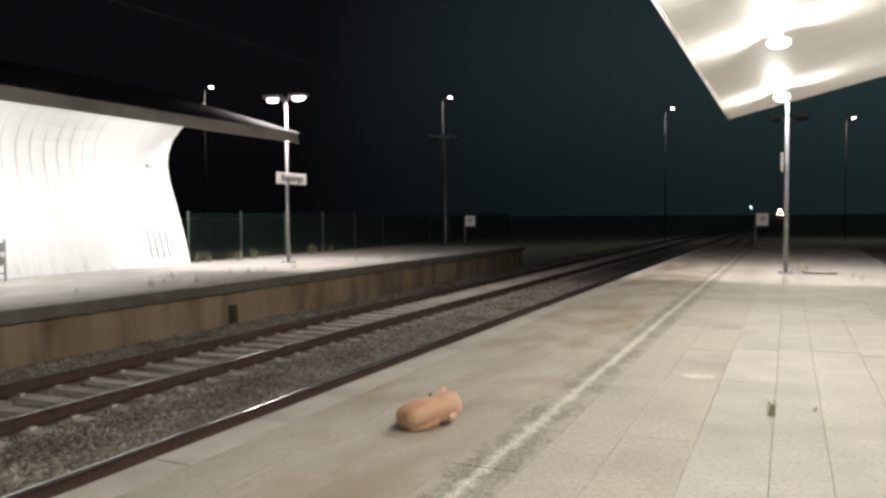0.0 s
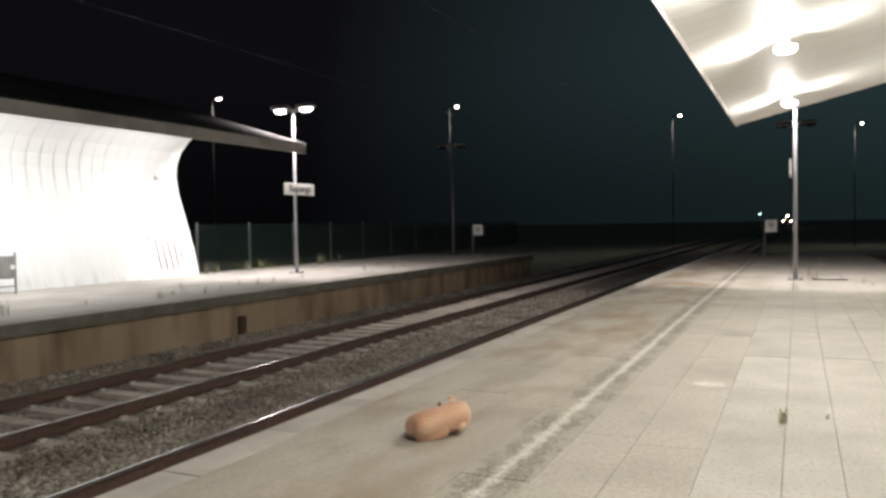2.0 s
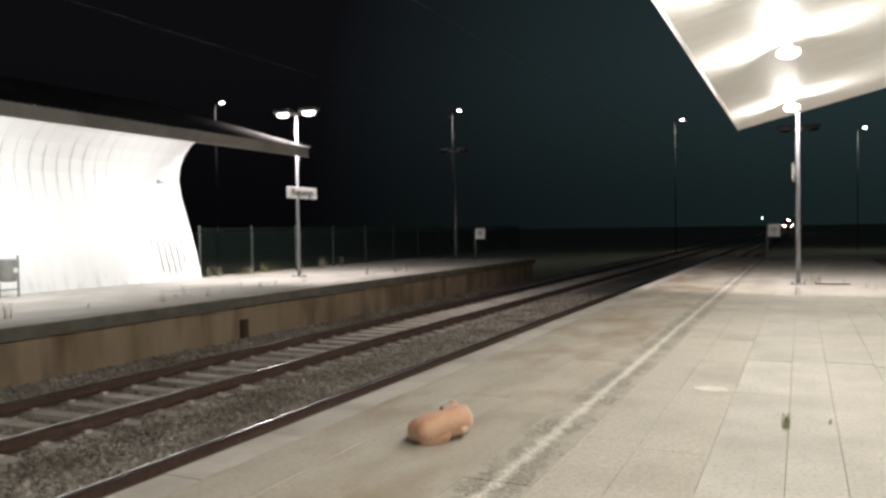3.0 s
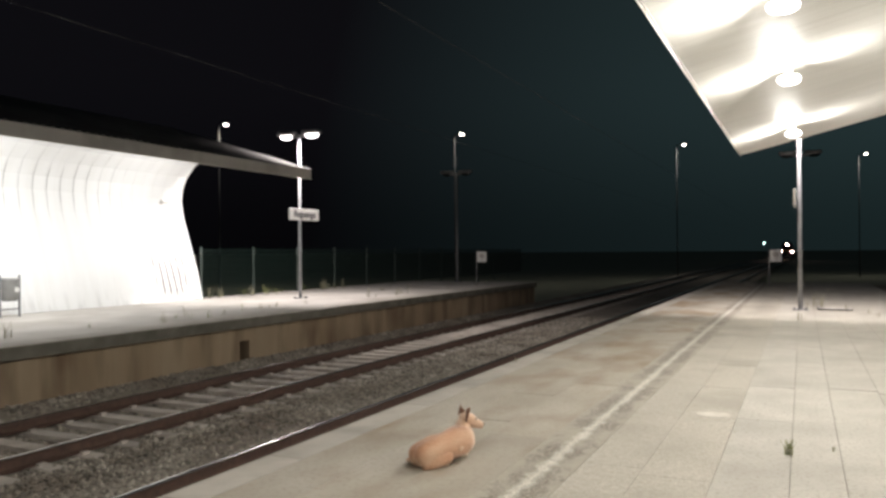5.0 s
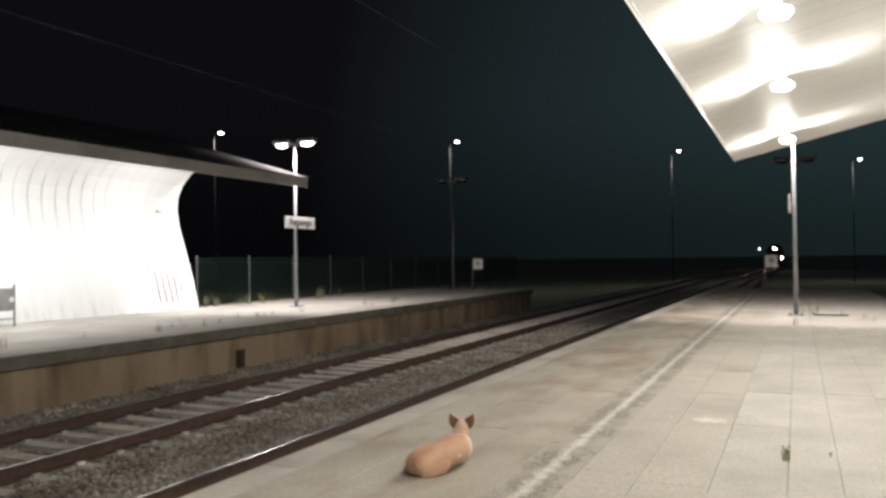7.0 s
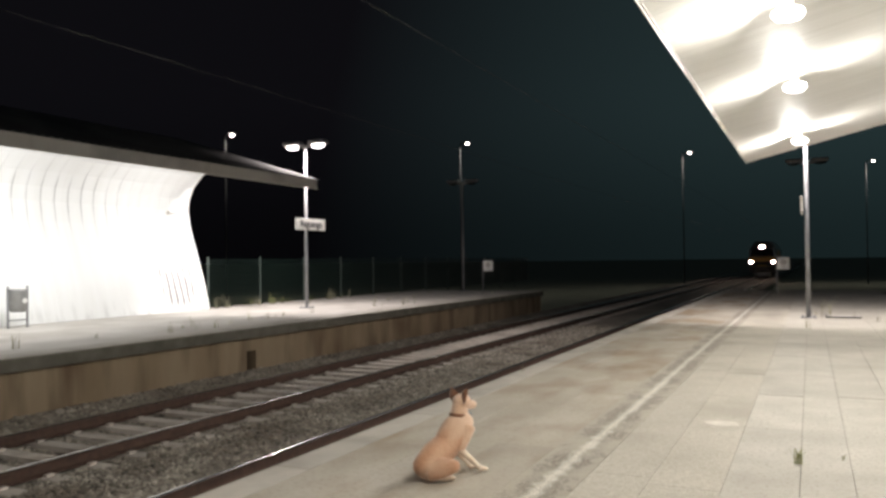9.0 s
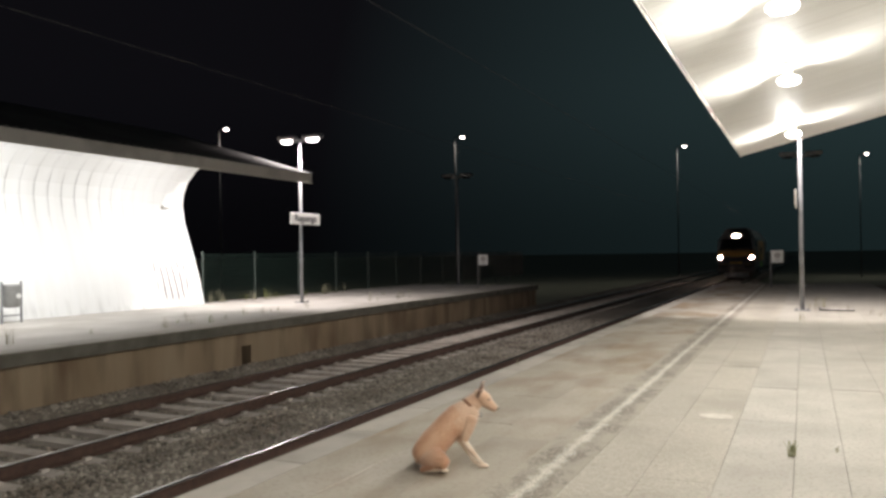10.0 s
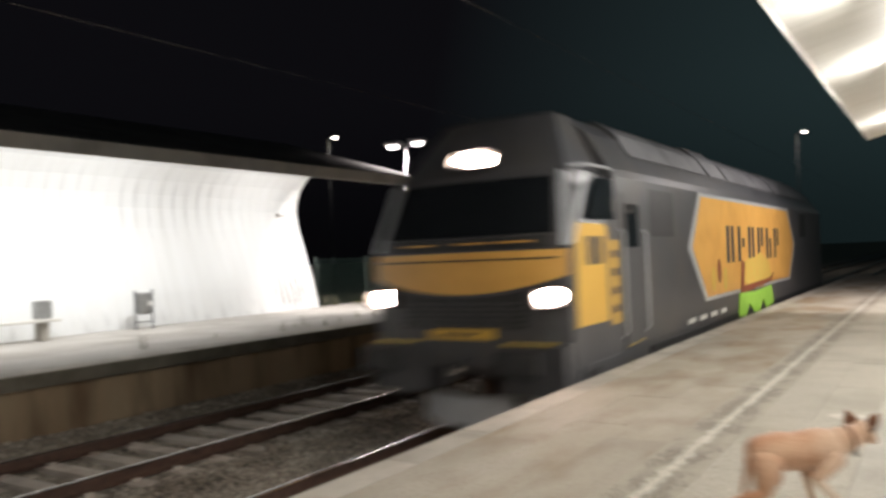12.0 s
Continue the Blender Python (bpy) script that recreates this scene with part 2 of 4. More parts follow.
M_LOCOROOF = mat("grey_roof_paint", (0.17, 0.17, 0.18), (0.22, 0.22, 0.23), 2.0, 0.5, stain=(0.05, 0.05, 0.05), sscale=1.2, space="object")
M_ORANGE = mat("orange_loco_paint", (0.76, 0.41, 0.10), (0.80, 0.45, 0.12), 2.0, 0.38, stain=(0.5, 0.22, 0.05), sscale=1.5, samount=0.3, space="object")
M_YELLOW = mat("yellow_panel_paint", (0.72, 0.44, 0.08), (0.66, 0.39, 0.07), 3.0, 0.4, space="object")
M_SILVER = mat("silver_trim_paint", (0.60, 0.62, 0.65), (0.52, 0.54, 0.57), 3.0, 0.3, 0.2, space="object")
M_GLASS = mat("dark_cab_glass", (0.012, 0.014, 0.016), rough=0.06, space="object", spec=0.6)
M_LIME = mat("lime_spray_paint", (0.30, 0.62, 0.06), (0.38, 0.68, 0.10), 5.0, 0.45, space="object")
M_STRAW = mat("straw_spray_paint", (0.72, 0.46, 0.10), (0.68, 0.52, 0.12), 5.0, 0.45, space="object")
M_RUSTRED = mat("red_brown_spray_paint", (0.24, 0.06, 0.03), (0.28, 0.08, 0.04), 5.0, 0.45, space="object")
M_HEAD = mat("lit_headlamp_lens", (1, 0.95, 0.9), emit=(1.0, 0.74, 0.60), power=170)


def strip_material():
    """Dark pebbled warning band with a worn white line along it."""
    m = mat("pebbled_warning_band", (0.16, 0.14, 0.112), (0.29, 0.262, 0.215), 28, 0.85, bump=1.0, bscale=70, stain=(0.40, 0.365, 0.30), sscale=2.3, samount=0.85, speck=(0.55, 0.51, 0.43), speck_scale=42, speck_amount=0.6)
    n, l = m.node_tree.nodes, m.node_tree.links
    b = n["Principled BSDF"]
    old = b.inputs["Base Color"].links[0].from_socket
    geo = n.new("ShaderNodeNewGeometry")
    sep = n.new("ShaderNodeSeparateXYZ")
    l.new(geo.outputs["Position"], sep.inputs[0])
    tex = n.new("ShaderNodeTexNoise")
    tex.inputs["Scale"].default_value, tex.inputs["Detail"].default_value = 9, 6
    l.new(geo.outputs["Position"], tex.inputs["Vector"])

    def math_node(op, a, c):
        x = n.new("ShaderNodeMath")
        x.operation = op
        for i, v in enumerate((a, c)):
            if isinstance(v, float):
                x.inputs[i].default_value = v
            else:
                l.new(v, x.inputs[i])
        return x.outputs[0]
    off = math_node("ABSOLUTE", math_node("ADD", sep.outputs["X"], 1.53), 0.0)
    edge = math_node("ADD", off, math_node("MULTIPLY", math_node("SUBTRACT", tex.outputs["Fac"], 0.5), 0.16))
    r = n.new("ShaderNodeMapRange")
    r.inputs["From Min"].default_value, r.inputs["From Max"].default_value = 0.056, 0.006
    l.new(edge, r.inputs["Value"])
    x = n.new("ShaderNodeMix")
    x.data_type = "RGBA"
    chip = n.new("ShaderNodeTexNoise")
    chip.inputs["Scale"].default_value, chip.inputs["Detail"].default_value = 70, 4
    l.new(geo.outputs["Position"], chip.inputs["Vector"])
    worn = n.new("ShaderNodeMapRange")
    worn.inputs["From Min"].default_value, worn.inputs["From Max"].default_value = 0.39, 0.53
    l.new(chip.outputs["Fac"], worn.inputs["Value"])
    l.new(math_node("MULTIPLY", math_node("MULTIPLY", r.outputs["Result"], worn.outputs["Result"]), 0.9), x.inputs[0])
    l.new(old, x.inputs[6])
    x.inputs[7].default_value = (0.72, 0.69, 0.62, 1)
    # the pebbles thin out raggedly towards both sides of the band
    far = n.new("ShaderNodeMapRange")
    far.inputs["From Min"].default_value, far.inputs["From Max"].default_value = 0.13, 0.185
    l.new(math_node("ADD", off, math_node("MULTIPLY", math_node("SUBTRACT", tex.outputs["Fac"], 0.5), 0.34)), far.inputs["Value"])
    thin = n.new("ShaderNodeMix")
    thin.data_type = "RGBA"
    l.new(math_node("MULTIPLY", far.outputs["Result"], 0.85), thin.inputs[0])
    l.new(old, thin.inputs[6])
    thin.inputs[7].default_value = (0.385, 0.35, 0.29, 1)
    old = thin.outputs[2]
    l.new(old, x.inputs[6])
    l.new(x.outputs[2], b.inputs["Base Color"])
    return m


M_STRIP = strip_material()


# ---- mesh helpers ----
def box(bm, x0, x1, y0, y1, z0, z1, bevel=0.0):
    vs = [bm.verts.new((x, y, z)) for x in (x0, x1) for y in (y0, y1) for z in (z0, z1)]
    fs = [bm.faces.new([vs[i] for i in q]) for q in ((0, 1, 3, 2), (4, 6, 7, 5), (0, 4, 5, 1), (2, 3, 7, 6), (0, 2, 6, 4), (1, 5, 7, 3))]
    if bevel:
        edges = list({e for f in fs for e in f.edges})
        bmesh.ops.bevel(bm, geom=edges, offset=bevel, segments=1, affect="EDGES")
    return bm


def tube(bm, pts, radii, sides=10, cap=True):
    """A tube of rings along a line of points; radii are numbers or (side, up) pairs."""
    rings = []
    pts = [Vector(p) for p in pts]
    for i, p in enumerate(pts):
        d = (pts[min(i + 1, len(pts) - 1)] - pts[max(i - 1, 0)]).normalized()
        ref = Vector((0, 0, 1)) if abs(d.z) < 0.95 else Vector((1, 0, 0))
        s = d.cross(ref).normalized()
        u = s.cross(d)
        r = radii[i]
        rs, ru = r if isinstance(r, tuple) else (r, r)
        rings.append([bm.verts.new(p + s * rs * math.cos(a) + u * ru * math.sin(a)) for a in (2 * math.pi * k / sides for k in range(sides))])
    for a, b in zip(rings, rings[1:]):
        for k in range(sides):
            bm.faces.new((a[k], a[(k + 1) % sides], b[(k + 1) % sides], b[k]))
    if cap:
        bm.faces.new(rings[0][::-1])
        bm.faces.new(rings[-1])
    return bm


def prism(bm, poly, axis, a, z):
    """A flat outline pushed from a to z along an axis ("x": outline in (y, z); "y": in (x, z); "z": in (x, y))."""
    def at(p, q, w):
        return {"x": (w, p, q), "y": (p, w, q), "z": (p, q, w)}[axis]
    lo = [bm.verts.new(at(p, q, a)) for p, q in poly]
    hi = [bm.verts.new(at(p, q, z)) for p, q in poly]
    n = len(poly)
    for k in range(n):
        bm.faces.new((lo[k], lo[(k + 1) % n], hi[(k + 1) % n], hi[k]))
    bm.faces.new(lo[::-1])
    bm.faces.new(hi)
    return bm


def mesh_of(name, bm, material, smooth=False):
    bmesh.ops.recalc_face_normals(bm, faces=bm.faces)
    me = bpy.data.meshes.new(name)
    bm.to_mesh(me)
    bm.free()
    for m in (material if isinstance(material, (list, tuple)) else [material]):
        me.materials.append(m)
    if smooth:
        me.polygons.foreach_set("use_smooth", [True] * len(me.polygons))
    return me


def part(name, bm, material, parent=None, label="", smooth=False):
    ob = new(name, mesh_of(name, bm, material, smooth))
    ob.parent = parent
    return tagged(ob, label)


def thing(name, m, label, category, group="", kind=""):
    ob = new(name)
    ob.matrix_basis = m
    ob.empty_display_size = 0.2
    return tagged(ob, label, category, group, kind)


def B():
    return bmesh.new()


# ---- ground, ballast, tracks ----
tagged(part("ground", box(B(), -2500, 2500, -2500, 2500, -2.0, -1.45), M_GROUND), "dry grassy ground round the station at night", "ground", kind="structure")


def ballast_height(x, y):
    inside = math.exp(-((x - FAR_TRACK) / 0.80) ** 4)
    h = -1.10 - 0.045 * inside + 0.05 * math.exp(-((x + 7.1) / 0.7) ** 2) + 0.16 * math.exp(-((x + 11.15) / 0.5) ** 2)
    return h + 0.018 * noise.noise((x * 2.3, y * 2.3, 0)) + 0.012 * noise.noise((x * 7, y * 7, 3))


def ballast_bed():
    bm = B()
    xs = [-11.3 + 0.1 * i for i in range(81)]
    ys = [-16 + 0.2 * i for i in range(230)]
    ys += [30 + 12 * i for i in range(1, 32)]
    rows = [[bm.verts.new((x, y, ballast_height(x, y))) for x in xs] for y in ys]
    for a, b in zip(rows, rows[1:]):
        for k in range(len(xs) - 1):
            bm.faces.new((a[k], a[k + 1], b[k + 1], b[k]))
    return tagged(part("ballast_bed", bm, M_BALLAST, smooth=True), "grey-brown ballast bed under both tracks", "ballast", kind="structure")


def ballast_stones():
    rng = np.random.default_rng(4)
    octa = np.array([(1, 0, 0), (-1, 0, 0), (0, 1, 0), (0, -1, 0), (0, 0, 1), (0, 0, -1)], float)
    tri = np.array([(0, 2, 4), (2, 1, 4), (1, 3, 4), (3, 0, 4), (2, 0, 5), (1, 2, 5), (3, 1, 5), (0, 3, 5)])
    count = 34000
    x = rng.uniform(-11.1, -5.95, count)
    y = 3.2 + 25 * rng.uniform(0, 1, count) ** 1.6
    z = np.array([ballast_height(a, b) for a, b in zip(x, y)])
    along = np.abs((y - 0.3 + 0.3) % 0.6 - 0.3)
    keep = (np.abs(np.abs(x - FAR_TRACK) - 0.87) > 0.11) & ((np.abs(x - FAR_TRACK) > 1.28) | (along > 0.155) | (rng.uniform(0, 1, count) < 0.02))
    x, y, z = x[keep], y[keep], z[keep]
    count = len(x)
    size = rng.uniform(0.018, 0.036, count) * rng.choice((1, 1, 1.4, 1.8), count)
    v = octa[None] * rng.uniform(0.6, 1.2, (count, 6, 1)) * size[:, None, None]
    a = rng.uniform(0, 6.28, count)
    b = rng.uniform(0, 6.28, count)
    ca, sa, cb, sb = np.cos(a)[:, None], np.sin(a)[:, None], np.cos(b)[:, None], np.sin(b)[:, None]
    vx, vy, vz = v[..., 0], v[..., 1], v[..., 2]
    vx, vy = vx * ca - vy * sa, vx * sa + vy * ca
    vy, vz = vy * cb - vz * sb, vy * sb + vz * cb
    verts = np.stack([vx + x[:, None], vy + y[:, None], vz * 0.8 + z[:, None] + 0.005], -1).reshape(-1, 3)
    faces = (tri[None] + 6 * np.arange(count)[:, None, None]).reshape(-1, 3)
    me = bpy.data.meshes.new("ballast_stones")
    me.from_pydata(verts.tolist(), [], faces.tolist())
    m = mat("ballast_stone", (0.27, 0.242, 0.20), (0.40, 0.362, 0.306), 30, 0.9, space="world", stain=(0.13, 0.10, 0.075), sscale=0.9, samount=0.75)
    n, l = m.node_tree.nodes, m.node_tree.links
    geo = n.new("ShaderNodeNewGeometry")
    hs = n.new("ShaderNodeHueSaturation")
    mr = n.new("ShaderNodeMapRange")
    mr.inputs["To Min"].default_value, mr.inputs["To Max"].default_value = 0.42, 1.4
    l.new(geo.outputs["Random Per Island"], mr.inputs["Value"])
    l.new(mr.outputs["Result"], hs.inputs["Value"])
    bsdf = n["Principled BSDF"]
    l.new(bsdf.inputs["Base Color"].links[0].from_socket, hs.inputs["Color"])
    l.new(hs.outputs["Color"], bsdf.inputs["Base Color"])
    me.materials.append(m)
    return tagged(new("ballast_stones", me), "loose grey and brown crushed stones between the rails", "ballast", kind="stuff")


RAIL_STEPS = (-20, 60, 95, 105, 115, 125, 135, 145, 155, 165, 175, 185, 200, 260, 420)


def bend_x(y):
    """The line's slight drift to the right in the distance."""
    k = min(max((y - 95) / 90, 0), 1)
    return 1.45 * k * k * (3 - 2 * k)


def railway_track(xc, label):
    root = thing("railway_track", pose(xc, 0, RAIL_Z), label, "railway track", "tracks")
    prof = [(-0.07, -0.172), (0.07, -0.172), (0.07, -0.160), (0.012, -0.135), (0.010, -0.045), (0.036, -0.032), (0.037, -0.013), (0.028, -0.003), (0.012, 0), (-0.012, 0), (-0.028, -0.003), (-0.037, -0.013), (-0.036, -0.032), (-0.010, -0.045), (-0.012, -0.135), (-0.07, -0.160)]
    for s in (-1, 1):
        bm = B()
        loops = [[bm.verts.new((s * 0.87 + p + bend_x(y), y, q)) for p, q in prof] for y in RAIL_STEPS]
        for lo, hi in zip(loops, loops[1:]):
            for k in range(len(prof)):
                bm.faces.new((lo[k], lo[(k + 1) % len(prof)], hi[(k + 1) % len(prof)], hi[k]))
        bm.faces.new(loops[0])
        bm.faces.new(loops[-1][::-1])
        for f in bm.faces:
            zs = [v.co.z for v in f.verts]
            if min(zs) > -0.015:
                f.material_index = 1
        part("rail", bm, [M_RAIL, M_RAILTOP], root, "rust-brown steel rail with a worn bright head")
    bm = B()
    prism(bm, [(-0.15, -0.30), (0.15, -0.30), (0.12, -0.176), (-0.12, -0.176)], "x", -1.3, 1.3)
    for s in (-0.87, 0.87):
        for d in (-0.11, 0.11):
            box(bm, s + d - 0.03, s + d + 0.03, -0.05, 0.05, -0.176, -0.145)
    me = mesh_of("sleeper", bm, M_SLEEPER)
    for k in range(110):
        ob = new("sleeper", me)
        ob.parent = root
        ob.matrix_basis = pose(random.uniform(-0.015, 0.015), 0.3 + 0.6 * k, random.uniform(-0.006, 0.004), 0, 0, random.uniform(-0.5, 0.5))
    return root


ballast_bed()
railway_track(FAR_TRACK, "rusty rails on pale concrete sleepers by the far platform")
railway_track(NEAR_TRACK, "rusty rails of the track beside the near platform")


# ---- platforms ----
near_core = tagged(part("platform_near", box(B(), -3.32, 3.6, -16, 36, -1.44, -0.065), M_CORE), "near platform of worn pale concrete paving", "platform", kind="structure")
left_core = B()
box(left_core, -17.4, -11.55, -16, 34, -1.44, -0.004)
left_core = tagged(part("platform_far", left_core, M_LTOP), "far platform with a bright dusty concrete top", "platform", kind="structure")
pw = B()
for y0, y1, z0, z1 in ((-16, 13.50, -1.44, -0.205), (13.82, 34, -1.44, -0.205), (13.50, 13.82, -0.52, -0.205), (13.50, 13.82, -1.44, -1.20)):
    box(pw, -11.50, -11.15, y0, y1, z0, z1)
part("retaining_wall", pw, M_PWALL, left_core, "brown-stained concrete platform wall")
part("drain_recess", box(B(), -11.54, -11.42, 13.52, 13.80, -1.19, -0.53), M_BLACK, left_core)

# ---- shelters: a leaning white wall curving up into a sloping roof ----
WALL_LINE = [(-16.93, 0.0), (-17.14, 0.84), (-17.43, 1.73), (-17.70, 2.53), (-17.79, 3.07), (-17.74, 3.43), (-17.56, 3.80), (-17.22, 4.14), (-16.85, 4.33), (-16.50, 4.40)]


def mirror(x, near):
    return -14.46 - x if near else x


def soffit_z(x):
    return 3.59 + 0.237 * (-13.17 - x)


def shelter(near):
    root = thing("platform_shelter", pose(0, 0, 0), "white curved platform shelter with a sloping metal roof" if not near else "overhanging cream canopy of the near platform's shelter", "shelter", "shelters")
    # wall of cast panels with fine joints
    bm = B()
    line = []
    for (xa, za), (xb, zb) in zip(WALL_LINE, WALL_LINE[1:]):
        line += [(xa + (xb - xa) * k / 3, za + (zb - za) * k / 3) for k in range(3)]
    line.append(WALL_LINE[-1])
    ys, y = [], -12.01
    while y < 18.7:
        ys += [y, y + 0.385, y + 0.392, y + 0.398]
        y += 0.405
    ys.append(18.79)
    rows = [[bm.verts.new((mirror(x - (0.005 if i % 4 == 2 else 0), near), yy, z)) for x, z in line] for i, yy in enumerate(ys)]
    back = [[bm.verts.new((mirror(x - 0.16, near), yy, z + (0.10 if z > 4 else 0))) for x, z in line] for yy in (ys[0], ys[-1])]
    for a, b in zip(rows, rows[1:]):
        for k in range(len(line) - 1):
            bm.faces.new((a[k], a[k + 1], b[k + 1], b[k]))
    for k in range(len(line) - 1):
        bm.faces.new((back[0][k], back[0][k + 1], back[1][k + 1], back[1][k]))
        bm.faces.new((rows[0][k], rows[0][k + 1], back[0][k + 1], back[0][k]))
        bm.faces.new((rows[-1][k], rows[-1][k + 1], back[1][k + 1], back[1][k]))
    part("wall", bm, M_WHITE, root, "white painted leaning wall with dirt streaks")
    # ribbed soffit
    bm = B()
    xs = [-13.20, -14.2, -15.2, -16.2, -17.2, -18.4]
    ys, y = [], -12.6
    while y < 19.0:
        ys += [(y, 0), (y + 0.235, 0), (y + 0.25, -0.0016), (y + 0.27, -0.0016), (y + 0.285, 0)]
        y += 0.30
    ys.append((19.19, 0))
    rows = [[bm.verts.new((mirror(x, near), yy, soffit_z(x) + d)) for x in xs] for yy, d in ys]
    for a, b in zip(rows, rows[1:]):
        for k in range(len(xs) - 1):
            bm.faces.new((a[k], a[k + 1], b[k + 1], b[k]))
    roof = part("roof", bm, M_SOFFIT, root, "cream ribbed metal soffit")
    # corrugated sheet on top
    bm = B()
    xs = [-13.12, -15.0, -17.0, -18.5]
    ys = [-12.7 + 0.05 * i for i in range(639)]
    rows = [[bm.verts.new((mirror(x, near), yy, 3.885 + 0.30 * (-13.17 - x) + 0.017 * math.sin(yy * 2 * math.pi / 0.2))) for x in xs] for yy in ys]
    for a, b in zip(rows, rows[1:]):
        for k in range(len(xs) - 1):
            bm.faces.new((a[k], a[k + 1], b[k + 1], b[k]))
    part("roof_sheet", bm, M_ROOF, roof, "dark corrugated roof sheet", smooth=True)
    bm = B()
    x0, x1 = sorted((mirror(-13.17, near), mirror(-13.195, near)))
    box(bm, x0, x1, -12.65, 19.2, 3.585, 3.865)
    part("fascia", bm, M_FASCIA, root, "dull beige metal fascia")
    bm = B()
    prism(bm, [(mirror(-13.195, near), 3.60), (mirror(-13.195, near), 3.86), (mirror(-18.4, near), 5.42), (mirror(-18.4, near), 4.83)], "y", 19.185, 19.205)
    part("end_fascia", bm, M_FASCIA, root)
    bm = B()
    tube(bm, [(mirror(-13.165, near), -12.65, 3.585), (mirror(-13.165, near), 19.21, 3.585)], [0.011, 0.011], 8)
    part("drip_edge", bm, M_TRIM, root, "pale rounded drip edge")
    return root


shelter(False)
shelter(True)


def canopy_light(y):
    root = thing("canopy_light", pose(-0.15, y, 3.70), "small round lit luminaire fixed close under the canopy", "light fixture", "canopy luminaires")
    top = soffit_z(mirror(-0.15, True)) - 3.70
    bm = B()
    bmesh.ops.create_uvsphere(bm, u_segments=18, v_segments=10, radius=0.10)
    bmesh.ops.scale(bm, verts=bm.verts, vec=(1.5, 0.75, 0.75))
    glass = part("glass", bm, M_GLOWW, root, "lit white glass lens", smooth=True)
    glass.visible_shadow = False
    bm = B()
    box(bm, -0.11, 0.11, 0.085, 0.12, -0.05, 0.09, 0.012)
    box(bm, -0.05, 0.05, 0.086, 0.118, 0.085, top, 0.004)
    part("housing", bm, M_TRIM, root)
    return root


for y in CANOPY_LAMP_Y:
    canopy_light(y)


# ---- lamp posts, signs, fence ----
def text_mesh(body, size, material, name):
    cu = bpy.data.curves.new(name, "FONT")
    cu.body, cu.size, cu.align_x, cu.align_y, cu.extrude = body, size, "CENTER", "CENTER", 0.002
    cu.offset = 0.006
    tmp = bpy.data.objects.new(name, cu)
    me = bpy.data.meshes.new_from_object(tmp)
    bpy.data.objects.remove(tmp)
    me.materials.clear()
    me.materials.append(material)
    return me


def platform_lamp(x, y, lit, sign, label):
    root = thing("platform_lamp_post", pose(x, y, 0), label, "lamp post", "platform lamp posts")
    bm = B()
    tube(bm, [(0, 0, 0), (0, 0, 1.2), (0, 0, 5.0)], [0.055, 0.048, 0.036], 14)
    part("pole", bm, M_STEEL, root, "galvanised round pole", smooth=True)
    bm = B()
    box(bm, -0.17, 0.17, -0.17, 0.17, 0.0, 0.025, 0.005)
    for a in (-0.12, 0.12):
        for b in (-0.12, 0.12):
            tube(bm, [(a, b, 0.02), (a, b, 0.06)], [0.018, 0.018], 6)
    part("base_plate", bm, M_STEEL, root)
    part("cross_arm", box(B(), -0.32, 0.32, -0.04, 0.04, 4.99, 5.08, 0.01), M_STEEL, root)
    for s in (-1, 1):
        bm = B()
        box(bm, s * 0.46 - 0.31, s * 0.46 + 0.31, -0.16, 0.16, 5.07, 5.20, 0.035)
        head = part("lamp_head", bm, M_STEEL, root, "flat grey lamp head")
        bm = B()
        tube(bm, [(s * 0.47, 0, 5.068), (s * 0.47, 0, 5.02), (s * 0.47, 0, 4.97), (s * 0.47, 0, 4.95)], [(0.125, 0.235), (0.12, 0.225), (0.085, 0.16), (0.03, 0.05)], 18)
        part("glass", bm, M_GLOW if lit else M_GLASS, head, "lit glass" if lit else "unlit glass")
    if sign:
        bm = B()
        x0, x1 = sorted((0.075 * sign, 0.125 * sign))
        box(bm, x0, x1, -0.67, 0.86, 2.42, 2.77, 0.006)
        board = part("name_board", bm, M_SIGN, root, "white station name board")
        txt = new("lettering", text_mesh("Reguengo", 0.29, M_INK, "lettering"))
        txt.parent = board
        txt.matrix_basis = pose(0.1265 * sign, 0.10, 2.60, 90, 0, 90 * sign)
    return root


platform_lamp(-14.17, 20.03, True, 1, "grey lamp post with two lit heads and a name board")
platform_lamp(-0.06, 19.84, True, -1, "grey lamp post with a name board beside the canopy")
platform_lamp(-14.65, 33.2, False, 0, "unlit twin-headed lamp post near the platform's end")
platform_lamp(-0.06, 33.0, False, 0, "unlit twin-headed lamp post near the platform's end")


def notice_sign(x, y, yaw, label):
    root = thing("notice_sign", pose(x, y, 0, 0, 0, yaw), label, "sign", "notice signs")
    bm = B()
    tube(bm, [(0, 0, 0), (0, 0, 1.42)], [0.028, 0.028], 8)
    part("post", bm, M_STEEL, root, smooth=True)
    plate = part("plate", box(B(), 0.02, 0.45, -0.050, -0.030, 0.94, 1.41, 0.006), M_SIGN, root, "white square plate")
    bm = B()
    tube(bm, [(0.235, -0.0545, 1.22), (0.235, -0.0515, 1.22)], [0.11, 0.11], 16)
    box(bm, 0.16, 0.31, -0.0545, -0.0515, 1.03, 1.06)
    part("symbol", bm, M_FASCIA, plate)
    return root


notice_sign(-13.34, 32.4, 25, "small white notice on a thin grey post")
notice_sign(-1.16, 32.0, 0, "small white notice with a grey round symbol")


